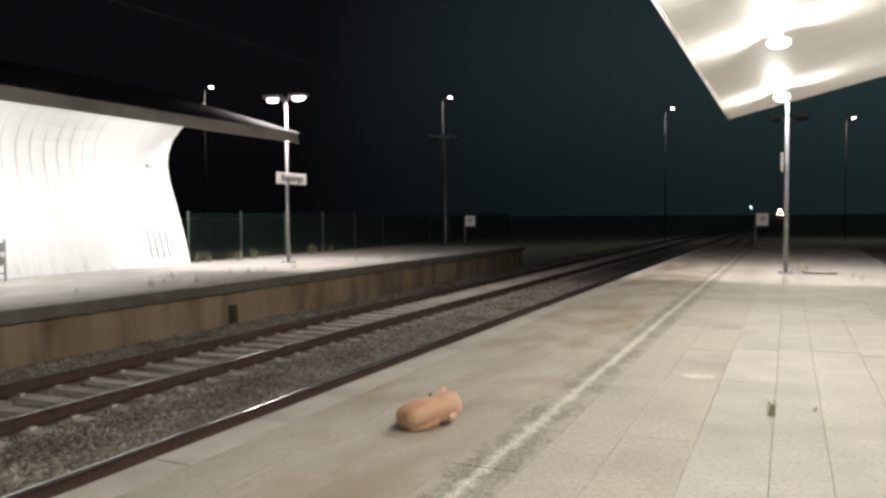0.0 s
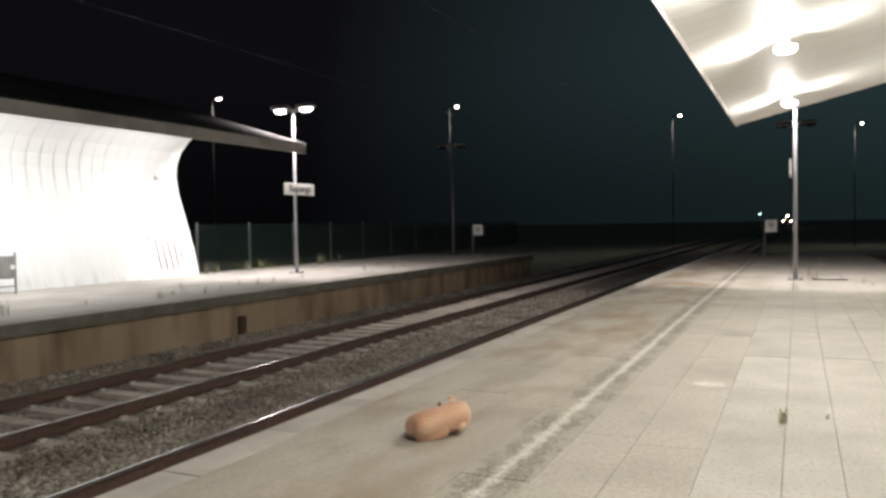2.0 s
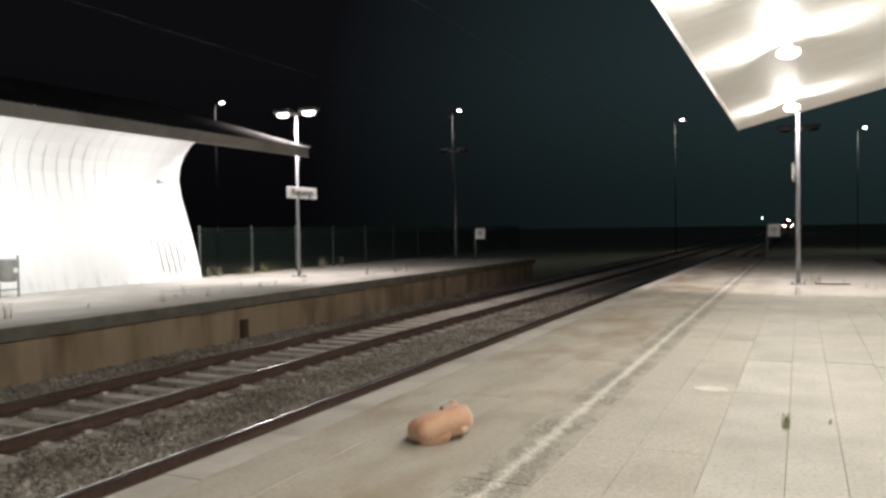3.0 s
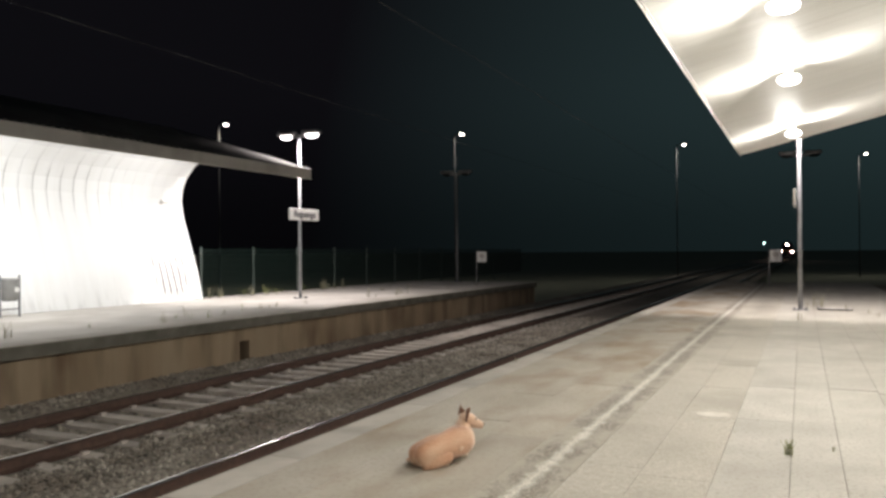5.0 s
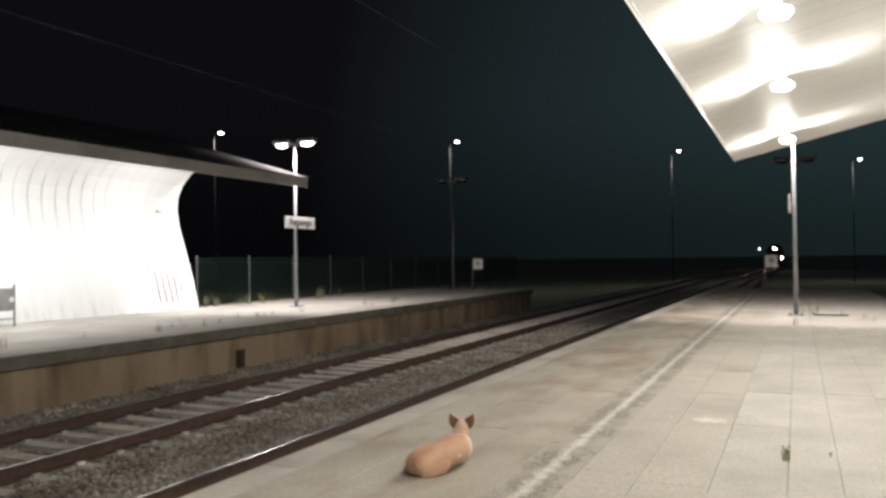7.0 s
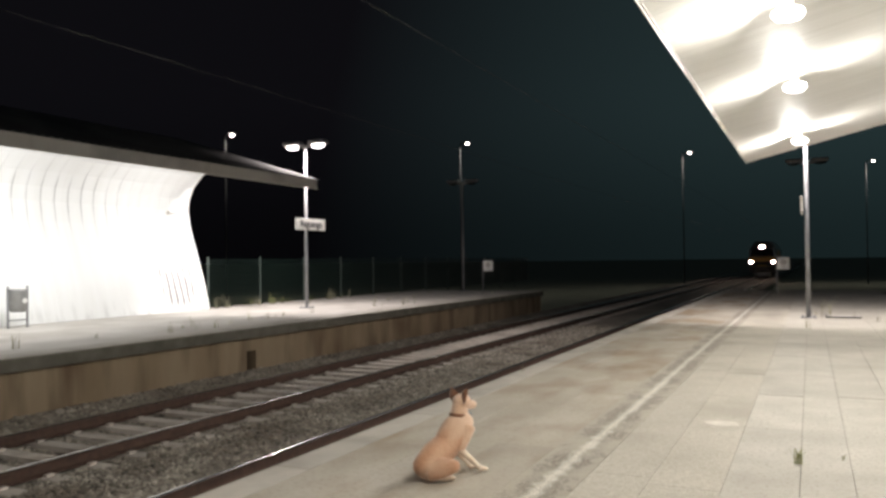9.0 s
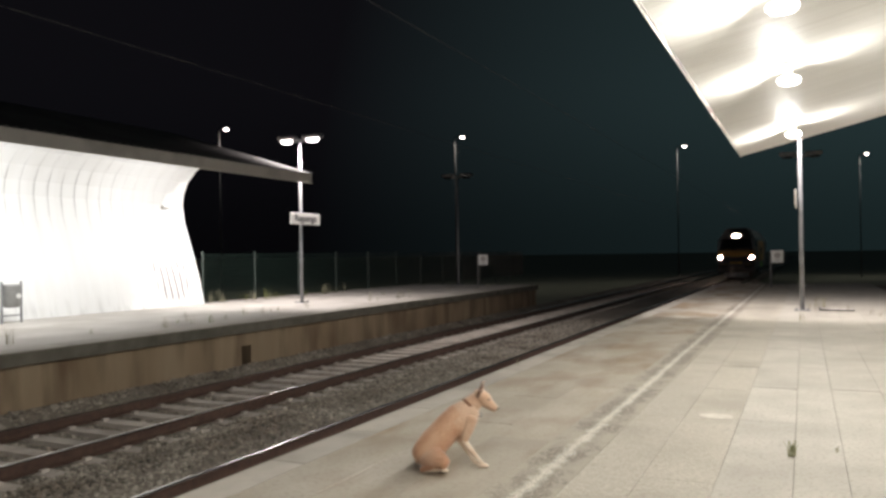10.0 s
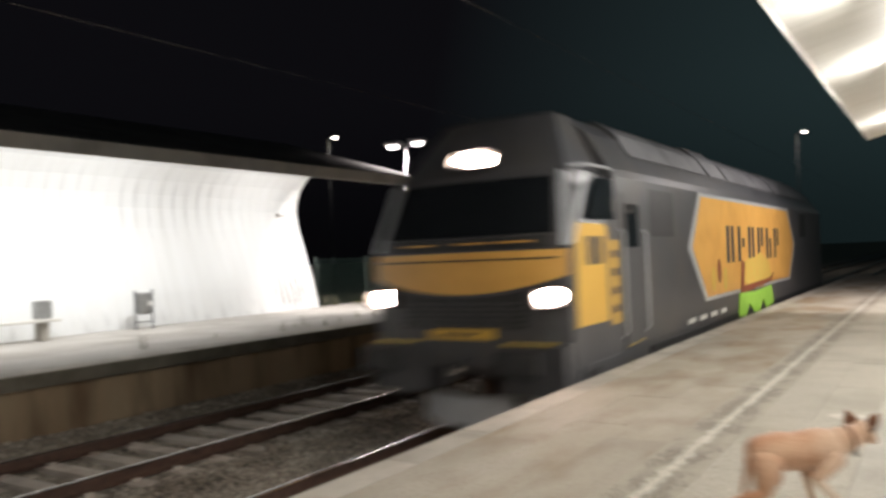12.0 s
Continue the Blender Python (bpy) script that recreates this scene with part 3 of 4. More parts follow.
def fence():
    root = thing("fence", pose(-17.15, 18.95, 0), "green welded-wire fence between thin pale posts", "fence")
    post_bm = B()
    box(post_bm, -0.023, 0.023, -0.023, 0.023, -0.3, 1.62, 0.004)
    post = mesh_of("fence_post", post_bm, M_FPOST)
    bm = B()
    w = 0.004
    for k in range(51):
        yy = 0.02 + k * 0.05
        box(bm, -w, w, yy - w, yy + w, 0.05, 1.56)
    for k in range(8):
        z = 0.1 + 0.2 * k
        box(bm, -w * 1.5, w * 1.5, 0, 2.55, z - w, z + w)
    wire = mesh_of("wire_panel", bm, M_GREEN)
    for k in range(12):
        for name, me in (("fence_post", post), ("wire_panel", wire)):
            ob = new(name, me)
            ob.parent = root
            ob.matrix_basis = pose(0, 2.55 * k, 0)
            if name == "wire_panel":
                tagged(ob, kind="stuff")


fence()


def street_lamp(x, y, z, arm):
    root = thing("street_lamp", pose(x, y, -1.45), "tall street lamp with one lit head", "street lamp", "street lamps")
    h = z + 1.45
    bm = B()
    tube(bm, [(0, 0, 0), (0, 0, h)], [0.065, 0.036], 10)
    tube(bm, [(0, 0, h - 0.03), (arm * 0.6, 0, h + 0.08)], [0.05, 0.04], 8)
    part("pole", bm, M_POLE, root, smooth=True)
    head = part("lamp_head", box(B(), min(arm * 0.4, arm * 0.95), max(arm * 0.4, arm * 0.95), -0.14, 0.14, h + 0.05, h + 0.18, 0.03), M_STEEL, root)
    part("glass", box(B(), min(arm * 0.54, arm * 0.78), max(arm * 0.54, arm * 0.78), -0.12, 0.09, h - 0.03, h + 0.046), M_STREET, head, "bright lit glass")
    area_lamp("street_lamp_light", look((x + arm * 0.7, y - 0.1, z - 0.2), (x + arm * 0.7, y - 0.1, -1)), 0.5, 0.3, 110, (1, 0.93, 0.85))
    return root


for x, y in ((-40.0, 46.2), (-26.1, 58.8), (-10.5, 74.2), (5.3, 90.2)):
    street_lamp(x, y, 11.1, 1)


def signal_post():
    root = thing("track_signal", pose(-12.5, 300, -1.45), "distant track signal showing a pale green light", "signal")
    bm = B()
    tube(bm, [(0, 0, 0), (0, 0, 4.8)], [0.08, 0.08], 8)
    part("post", bm, M_STEEL, root)
    part("signal_head", box(B(), -0.30, 0.30, 0.0, 0.2, 4.7, 6.0, 0.03), M_BLACK, root)
    bm = B()
    tube(bm, [(0, -0.02, 5.15), (0, -0.06, 5.15)], [0.19, 0.19], 12)
    part("lens", bm, M_SIGNAL, root)


signal_post()


def overhead_wire(x, z):
    bm = B()
    tube(bm, [(x, -16, z), (x, 150, z)], [0.004, 0.004], 6)
    tagged(part("overhead_wire", bm, M_WIRE), "thin overhead line wire above the track", "wire", "overhead wires", "structure")


overhead_wire(FAR_TRACK, 4.62)
overhead_wire(NEAR_TRACK + 0.15, 4.62)


def litter_bin():
    root = thing("litter_bin", pose(-16.35, 11.87, 0), "grey metal litter bin hung in a post frame", "litter bin")
    for y in (-0.24, 0.24):
        part("post", box(B(), -0.02, 0.02, y - 0.02, y + 0.02, 0, 0.95, 0.004), M_STEEL, root)
    part("crossbar", box(B(), -0.015, 0.015, -0.22, 0.22, 0.16, 0.19), M_STEEL, root)
    bm = B()
    tube(bm, [(0, 0, 0.36), (0, 0, 0.42), (0, 0, 0.84), (0, 0, 0.88)], [0.15, 0.185, 0.20, 0.205], 20)
    part("bucket", bm, M_WOODY, root, smooth=True)
    bm = B()
    tube(bm, [(0.20, 0.03, 0.62), (0.215, 0.03, 0.62)], [0.06, 0.06], 12)
    part("plate", bm, M_SIGN, root)


def bench():
    root = thing("bench", pose(-16.3, 8.4, 0), "pale platform bench against the white wall", "bench")
    part("seat", box(B(), -0.25, 0.25, -1.2, 1.2, 0.40, 0.46, 0.012), M_TRIM, root)
    for y in (-0.9, 0.9):
        part("leg", box(B(), -0.18, 0.18, y - 0.06, y + 0.06, 0, 0.40, 0.01), M_COPING, root)
    part("end_panel", box(B(), -0.27, -0.10, 0.85, 1.2, 0.462, 0.85, 0.012), M_WOODY, root)


litter_bin()
bench()


def wall_bracket():
    root = thing("wall_bracket", pose(-17.70, 18.0, 2.98), "small dark bracket fixed high on the white wall", "bracket")
    part("arm", box(B(), -0.12, 0.08, -0.15, 0.15, -0.02, 0.02, 0.008), M_FASCIA, root)
    part("lug", box(B(), -0.02, 0.06, -0.19, -0.165, -0.05, 0.07, 0.006), M_FASCIA, root)


wall_bracket()


# ---- locomotive: its own space has x across, y back from the nose, z up from the rail ----
def hw(z):
    if z < 2.45:
        return 1.41
    if z < 3.35:
        return 1.41 - 0.17 * (z - 2.45) / 0.9
    return 1.24 - 0.42 * (z - 3.35) / 0.85


def nose(u, z, out=0.0):
    """A point of the cab's front; u runs from -1 to 1 across."""
    if z < 2.0:
        y = 0.06 + 0.10 * (2.0 - z) * 0.3
    elif z < 2.5:
        y = 0.06 + 0.10 * (z - 2.0)
    elif z < 3.35:
        y = 0.11 + 0.42 * (z - 2.5)
    else:
        y = 0.467 + 0.75 * (z - 3.35)
    return Vector((u * (hw(z) + out * 0.5), y + 0.17 * abs(u) ** 3.2 - out, z))


def nose_patch(bm, u0, u1, z0, z1, out=0.012, nu=10, nz=4):
    """A patch that follows the front; z0 and z1 are numbers or functions of u."""
    f0 = z0 if callable(z0) else (lambda u: z0)
    f1 = z1 if callable(z1) else (lambda u: z1)
    us = [u0 + (u1 - u0) * i / nu for i in range(nu + 1)]
    rows = [[bm.verts.new(nose(u, f0(u) + (f1(u) - f0(u)) * j / nz, out)) for j in range(nz + 1)] for u in us]
    back = [[bm.verts.new(nose(u, f0(u) + (f1(u) - f0(u)) * j / nz, -0.03)) for j in range(nz + 1)] for u in us]
    for i in range(nu):
        for j in range(nz):
            bm.faces.new((rows[i][j], rows[i + 1][j], rows[i + 1][j + 1], rows[i][j + 1]))
    for i in range(nu):
        for j in (0, nz):
            bm.faces.new((rows[i][j], rows[i + 1][j], back[i + 1][j], back[i][j]))
    for i in (0, nu):
        for j in range(nz):
            bm.faces.new((rows[i][j], rows[i][j + 1], back[i][j + 1], back[i][j]))
    return bm


def side_plate(bm, poly, s, out=0.004):
    """A flat outline (y, z) on the body's side."""
    return prism(bm, poly, "x", s * (1.41 - 0.01), s * (1.41 + out))


def locomotive():
    root = thing("locomotive", pose(NEAR_TRACK, 370, RAIL_Z), "dark grey diesel locomotive with orange panels and lit headlamps", "locomotive")
    # body shell
    bm = B()
    sect = [(-1.40, 0.78), (-1.41, 1.0), (-1.41, 3.30), (-1.36, 3.42), (-1.05, 3.92), (-0.75, 4.18), (0.75, 4.18), (1.05, 3.92), (1.36, 3.42), (1.41, 3.30), (1.41, 1.0), (1.40, 0.78)]
    prism(bm, sect, "y", 1.75, 22.0)
    body = part("body", bm, M_LOCO, root, "dark grey painted body")
    # cab: grid that follows the nose and runs back to the body
    bm = B()
    us = [-1 + 0.1 * i for i in range(21)]
    zs = [0.95, 1.4, 1.8, 2.0, 2.25, 2.5, 2.75, 3.05, 3.35, 3.6, 3.9, 4.15]
    grid = [[bm.verts.new(nose(u, z)) for z in zs] for u in us]
    for a, b in zip(grid, grid[1:]):
        for k in range(len(zs) - 1):
            bm.faces.new((a[k], b[k], b[k + 1], a[k + 1]))
    for col, s in ((grid[0], -1), (grid[-1], 1)):
        far = [bm.verts.new((s * hw(z) if z > 3.3 else s * 1.41, 1.78, z)) for z in zs]
        for k in range(len(zs) - 1):
            bm.faces.new((col[k], col[k + 1], far[k + 1], far[k]))
    tops = [g[-1] for g in grid]
    backs = [bm.verts.new((v.co.x, 1.78, 4.17)) for v in tops]
    for k in range(len(tops) - 1):
        bm.faces.new((tops[k], tops[k + 1], backs[k + 1], backs[k]))
    part("cab", bm, M_LOCO, root, "dark grey cab with a raked windscreen", smooth=False)
    part("windscreen", nose_patch(B(), -0.88, 0.88, 2.56, 3.26, 0.014), M_GLASS, root, "dark raked windscreen")
    for s in (-1, 1):
        bm = B()
        nose_patch(bm, min(s * 0.925, s * 0.998), max(s * 0.925, s * 0.998), 2.40, lambda u: 3.36 - 0.5 * (abs(u) - 0.87), 0.016, 6, 5)
        part("window_pillar", bm, M_SILVER, root, "silver windscreen pillar")
    band = part("front_band", nose_patch(B(), -0.99, 0.99, lambda u: 1.84 + 0.22 * u * u, lambda u: 2.36, 0.018, 20, 3), M_ORANGE, root, "orange nose band with a curved lower edge")
    part("band_line", nose_patch(B(), -0.9, 0.9, 2.25, 2.27, 0.0225, 20, 1), M_BLACK, band)
    part("screen_sill", nose_patch(B(), -0.84, 0.84, 2.385, 2.53, 0.02, 14, 1), M_BLACK, root)
    for u in (-0.62, -0.05, 0.36):
        part("wiper", nose_patch(B(), u, u + 0.34, 2.455, 2.475, 0.035, 4, 1), M_ORANGE, root)
    part("front_grille", nose_patch(B(), -0.62, 0.62, 1.42, lambda u: 1.80 + 0.2 * u * u, 0.012, 12, 2), M_BLACK, root)
    for k in range(5):
        part("grille_bar", nose_patch(B(), -0.58, 0.58, 1.46 + 0.065 * k, 1.475 + 0.065 * k, 0.02, 10, 1), M_LOCO, root)
    plate = part("front_plate", nose_patch(B(), -0.33, 0.33, 1.29, 1.42, 0.03, 4, 1), M_YELLOW, root, "yellow number plate with a dark bar")
    part("plate_bar", nose_patch(B(), -0.2, 0.16, 1.335, 1.37, 0.035, 4, 1), M_INK, plate)
    # headlamps: lower pair and roof lamp
    for u0, u1, z0, z1 in ((-0.945, -0.735, 1.70, 1.90), (0.735, 0.945, 1.70, 1.90), (-0.24, 0.24, 3.47, 3.66)):
        case = part("headlamp", nose_patch(B(), u0 - 0.03, u1 + 0.03, z0 - 0.03, z1 + 0.03, 0.03, 6, 2), M_BLACK, root, "lit headlamp cluster")
        # deep strips added round the lens to block its sideways and downward light
        bm = B()
        for strip in ((u0 - 0.03, u1 + 0.03, z0 - 0.03, z0 - 0.006), (u0 - 0.03, u1 + 0.03, z1 + 0.006, z1 + 0.03), (u0 - 0.03, u0 - 0.008, z0 - 0.005, z1 + 0.005), (u1 + 0.008, u1 + 0.03, z0 - 0.005, z1 + 0.005)):
            nose_patch(bm, *strip, 0.13, 5, 2)
        part("bezel", bm, M_BLACK, case, "deep dark hood added to narrow the lamp's beam")
        uc, zc, du, dz = (u0 + u1) / 2, (z0 + z1) / 2, (u1 - u0) / 2, (z1 - z0) / 2

        def lens_half(u):
            """Half the lens's height at u: an oblong with rounded ends."""
            return dz * max(0.12, 1 - abs((u - uc) / du) ** 3) ** 0.5
        part("lens", nose_patch(B(), u0, u1, lambda u: zc - lens_half(u), lambda u: zc + lens_half(u), 0.045, 14, 2), M_HEAD, case, "glaring warm white lens")
    # buffer beam, buffers, coupling, plough, steps
    part("buffer_beam", box(B(), -1.38, 1.38, 0.12, 0.55, 0.92, 1.24, 0.03), M_BLACK, root)
    for s in (-1, 1):
        bm = B()
        prism(bm, [(s * 0.55, 0.62), (s * 1.36, 0.62), (s * 1.39, 0.80), (s * 1.39, 1.24), (s * 0.55, 1.24)], "y", 0.04, 0.5)
        part("corner_fairing", bm, M_LOCO, root, "grey lower corner fairing")
    for s in (-0.95, 0.95):
        bm = B()
        tube(bm, [(s, 0.12, 1.06), (s, -0.30, 1.06)], [0.10, 0.09], 12)
        box(bm, s - 0.30, s + 0.30, -0.36, -0.30, 0.90, 1.22, 0.03)
        part("buffer", bm, M_BLACK, root, "black sprung buffer")
        part("buffer_step", box(B(), s - 0.33, s + 0.33, -0.02, 0.04, 1.245, 1.268, 0.004), M_STRAW, root, "worn yellow step edge")
        part("cab_step", box(B(), s * 1.35 - 0.12, s * 1.35 + 0.12, 0.5, 0.9, 0.45, 0.9, 0.02), M_BLACK, root)
    bm = B()
    tube(bm, [(0, 0.12, 1.02), (0, -0.22, 1.0), (0, -0.26, 0.8)], [0.06, 0.05, 0.05], 8)
    part("coupling", bm, M_BLACK, root)
    bm = B()
    prism(bm, [(-0.95, 0.62), (-0.55, 0.30), (0, 0.18), (0.55, 0.30), (0.95, 0.62), (0.95, 0.68), (0, 0.24), (-0.95, 0.68)], "z", 0.18, 0.55)
    part("plough", bm, M_SILVER, root, "pale worn rail plough")
    for s in (-1, 1):
        part("skirt", box(B(), s * 1.395 - 0.02, s * 1.395 + 0.02, 0.45, 1.74, 0.55, 0.96, 0.01), M_LOCO, root)
    # sides
    for s in (-1, 1):
        hexa = [(5.45, 2.30), (6.12, 3.22), (15.2, 3.22), (16.1, 2.30), (15.1, 1.40), (6.35, 1.40)]
        rim = [(5.18, 2.30), (5.98, 3.29), (15.34, 3.29), (16.36, 2.30), (15.24, 1.33), (6.2, 1.33)]
        part("panel_rim", side_plate(B(), rim, s, 0.006), M_SILVER, root, "light grey panel border")
        panel = part("side_panel", side_plate(B(), hexa, s, 0.011), M_ORANGE, root, "orange pointed side panel")
        # the maker's mark: plain dark slanted bars
        for k in range(6):
            y0 = 7.9 + k * 1.02
            part("mark_bar", side_plate(B(), [(y0, 1.98), (y0 + 0.26, 1.98), (y0 + 0.30, 2.72), (y0 + 0.04, 2.72)], s, 0.015), M_INK, panel)
            part("mark_bar", side_plate(B(), [(y0 + 0.42, 1.98 + 0.3 * (k % 2)), (y0 + 0.66, 1.98 + 0.3 * (k % 2)), (y0 + 0.68, 2.72 - 0.25 * (k % 3 == 1)), (y0 + 0.44, 2.72 - 0.25 * (k % 3 == 1))], s, 0.015), M_INK, panel)
        def blob(n, cy, cz, ry, rz, seed):
            rng = random.Random(seed)
            return [(cy + ry * math.cos(a) * rng.uniform(0.75, 1.1), cz + rz * math.sin(a) * rng.uniform(0.7, 1.1)) for a in (2 * math.pi * k / n for k in range(n))]
        part("spray_fill", side_plate(B(), blob(14, 10.9, 1.72, 1.7, 0.42, 3), s, 0.019), M_STRAW, panel, "straw-coloured spray lettering fill")
        part("spray_line", side_plate(B(), [(9.0, 1.3), (9.25, 1.3), (9.5, 1.95), (9.2, 2.0)], s, 0.022), M_RUSTRED, panel)
        part("spray_line", side_plate(B(), [(9.2, 1.3), (12.4, 1.42), (12.8, 1.62), (12.2, 1.50), (9.3, 1.45)], s, 0.023), M_RUSTRED, panel)
        part("spray_fill", side_plate(B(), [(8.7, 0.82), (8.9, 1.32), (10.6, 1.27), (12.4, 1.32), (12.6, 0.88), (11.6, 0.80), (11.3, 1.05), (10.9, 0.80), (10.2, 0.82), (9.8, 1.06), (9.4, 0.80)], s, 0.024), M_LIME, panel, "lime-green spray lettering")
        for k, (y0, z0) in enumerate(((6.7, 1.5), (7.15, 1.62), (7.6, 1.5))):
            part("spray_line", side_plate(B(), blob(9, y0 + 0.1, z0 + 0.2, 0.16, 0.26, 20 + k), s, 0.018), M_RUSTRED if k == 1 else M_STRAW, panel)
        part("side_pillar", side_plate(B(), [(0.26, 2.42), (0.36, 2.42), (0.88, 3.30), (0.74, 3.30)], s, 0.010), M_SILVER, root, "silver pillar at the cab's corner")
        cabp = part("cab_panel", side_plate(B(), [(0.40, 1.42), (1.42, 1.42), (1.42, 2.60), (1.30, 2.66), (0.45, 2.66)], s, 0.008), M_YELLOW, root, "yellow cab side panel with dark bars")
        for k in range(2):
            part("number_bar", side_plate(B(), [(0.72 + 0.3 * k, 2.15), (0.95 + 0.3 * k, 2.15), (0.95 + 0.3 * k, 2.5), (0.72 + 0.3 * k, 2.5)], s, 0.012), M_INK, cabp)
        stripe = part("door_stripe", side_plate(B(), [(1.56, 1.35), (1.80, 1.35), (1.80, 2.45), (1.56, 2.45)], s, 0.008), M_YELLOW, root, "narrow yellow marking with dark bars")
        for k in range(4):
            part("marking_bar", side_plate(B(), [(1.6, 1.5 + 0.24 * k), (1.76, 1.5 + 0.24 * k), (1.76, 1.6 + 0.24 * k), (1.6, 1.6 + 0.24 * k)], s, 0.012), M_INK, stripe)
        door = part("cab_door", side_plate(B(), [(2.0, 1.0), (2.75, 1.0), (2.75, 3.1), (2.0, 3.1)], s, 0.016), M_LOCO, root, "dark grey cab door")
        part("door_window", side_plate(B(), [(2.12, 2.35), (2.63, 2.35), (2.63, 2.95), (2.12, 2.95)], s, 0.020), M_GLASS, door)
        part("side_window", side_plate(B(), [(0.72, 2.72), (1.72, 2.72), (1.72, 3.24), (1.04, 3.24)], s, 0.014), M_GLASS, root, "dark cab side window")
        bm = B()
        tube(bm, [(s * 1.30, 0.62, 3.36), (s * 1.37, 0.95, 3.40), (s * 1.385, 1.74, 3.40)], [0.018, 0.018, 0.018], 8)
        part("cab_gutter", bm, M_SILVER, root, "pale cab gutter strip")
        for y0, z0, wy, wz in ((0.62, 0.66, 0.34, 0.22), (2.08, 0.98, 0.22, 0.14), (2.45, 1.0, 0.22, 0.14)):
            well = part("step_well", side_plate(B(), [(y0, z0), (y0 + wy, z0), (y0 + wy, z0 + wz), (y0, z0 + wz)], s, 0.012), M_BLACK, root)
            part("step_edge", box(B(), s * 1.425 - 0.012, s * 1.425 + 0.012, y0 + 0.02, y0 + wy - 0.02, z0 + 0.03, z0 + 0.05), M_STRAW, well)
        for y0 in (1.92, 2.84):
            bm = B()
            tube(bm, [(s * 1.41, y0, 1.15), (s * 1.47, y0, 1.2), (s * 1.47, y0, 2.55), (s * 1.41, y0, 2.6)], [0.016] * 4, 8)
            part("handrail", bm, M_SILVER, root, "pale grab rail")
        for k in range(4):
            part("side_mark", side_plate(B(), [(5.0 + 0.75 * k, 1.03), (5.45 + 0.75 * k, 1.03), (5.45 + 0.75 * k, 1.11), (5.0 + 0.75 * k, 1.11)], s, 0.012), M_SIGN, root)
        part("sole_bar", box(B(), s * 1.40 - 0.03, s * 1.40 + 0.03, 3.0, 21.9, 0.74, 0.92, 0.01), M_BLACK, root)
        for y0 in (3.2, 17.3):
            part("louvre", side_plate(B(), [(y0, 2.5), (y0 + 1.2, 2.5), (y0 + 1.2, 3.2), (y0, 3.2)], s, 0.004), M_BLACK, root)
    # roof pods
    for y0, y1, h in ((3.0, 7.5, 4.27), (7.7, 9.1, 4.33), (9.3, 14.5, 4.27), (14.7, 20.5, 4.30)):
        bm = B()
        prism(bm, [(-1.22, 3.70), (-1.0, 4.05), (-0.7, h), (0.7, h), (1.0, 4.05), (1.22, 3.70)], "y", y0, y1)
        part("roof_pod", bm, M_LOCOROOF, root, "grey roof hatch")
    # running gear
    part("fuel_tank", box(B(), -1.25, 1.25, 8.6, 14.0, 0.25, 0.80, 0.05), M_BLACK, root)
    for yb in (4.4, 18.2):
        bogie = part("bogie", box(B(), -1.15, 1.15, yb - 2.5, yb + 2.5, 0.5, 0.78, 0.04), M_BLACK, root, "black six-wheel bogie")
        for k in (-1, 0, 1):
            for s in (-1, 1):
                bm = B()
                tube(bm, [(s * 0.80, yb + 1.8 * k, 0.53), (s * 0.835, yb + 1.8 * k, 0.53), (s * 0.84, yb + 1.8 * k, 0.53), (s * 0.94, yb + 1.8 * k, 0.53)], [0.555, 0.55, 0.53, 0.525], 24)
                part("wheel", bm, M_RAIL, bogie)
                part("axle_box", box(B(), s * 1.05 - 0.12, s * 1.05 + 0.12, yb + 1.8 * k - 0.2, yb + 1.8 * k + 0.2, 0.36, 0.70, 0.03), M_BLACK, bogie)
    return root


# ---- dog: rigid pieces; its own space has x ahead, y to its left, z up ----
RUMP_L, CHEST_L, NECK_L = 0.20, 0.21, 0.13
ARM, FORE, THIGH, SHANK, META = 0.15, 0.235, 0.165, 0.175, 0.13


def bone(name, length, radii, material, parent, label="", sides=14, over=0.5):
    """A rounded tapered piece along x, from a little before its joint to a little past the next."""
    n = len(radii)
    bm = B()
    pts, rs = [], []
    r0, r1 = radii[0], radii[-1]
    a0 = r0[0] if isinstance(r0, tuple) else r0
    a1 = r1[0] if isinstance(r1, tuple) else r1
    def scaled(r, k):
        return (r[0] * k, r[1] * k) if isinstance(r, tuple) else r * k
    for k in (0.12, 0.55, 0.85):
        pts.append((-a0 * over * math.sqrt(max(0, 1 - k * k)), 0, 0))
        rs.append(scaled(r0, k))
    for i, r in enumerate(radii):
        pts.append((length * i / (n - 1), 0, 0))
        rs.append(r)
    for k in (0.85, 0.55, 0.12):
        pts.append((length + a1 * over * math.sqrt(max(0, 1 - k * k)), 0, 0))
        rs.append(scaled(r1, k))
    tube(bm, pts, rs, sides)
    return part(name, bm, material, parent, label, smooth=True)


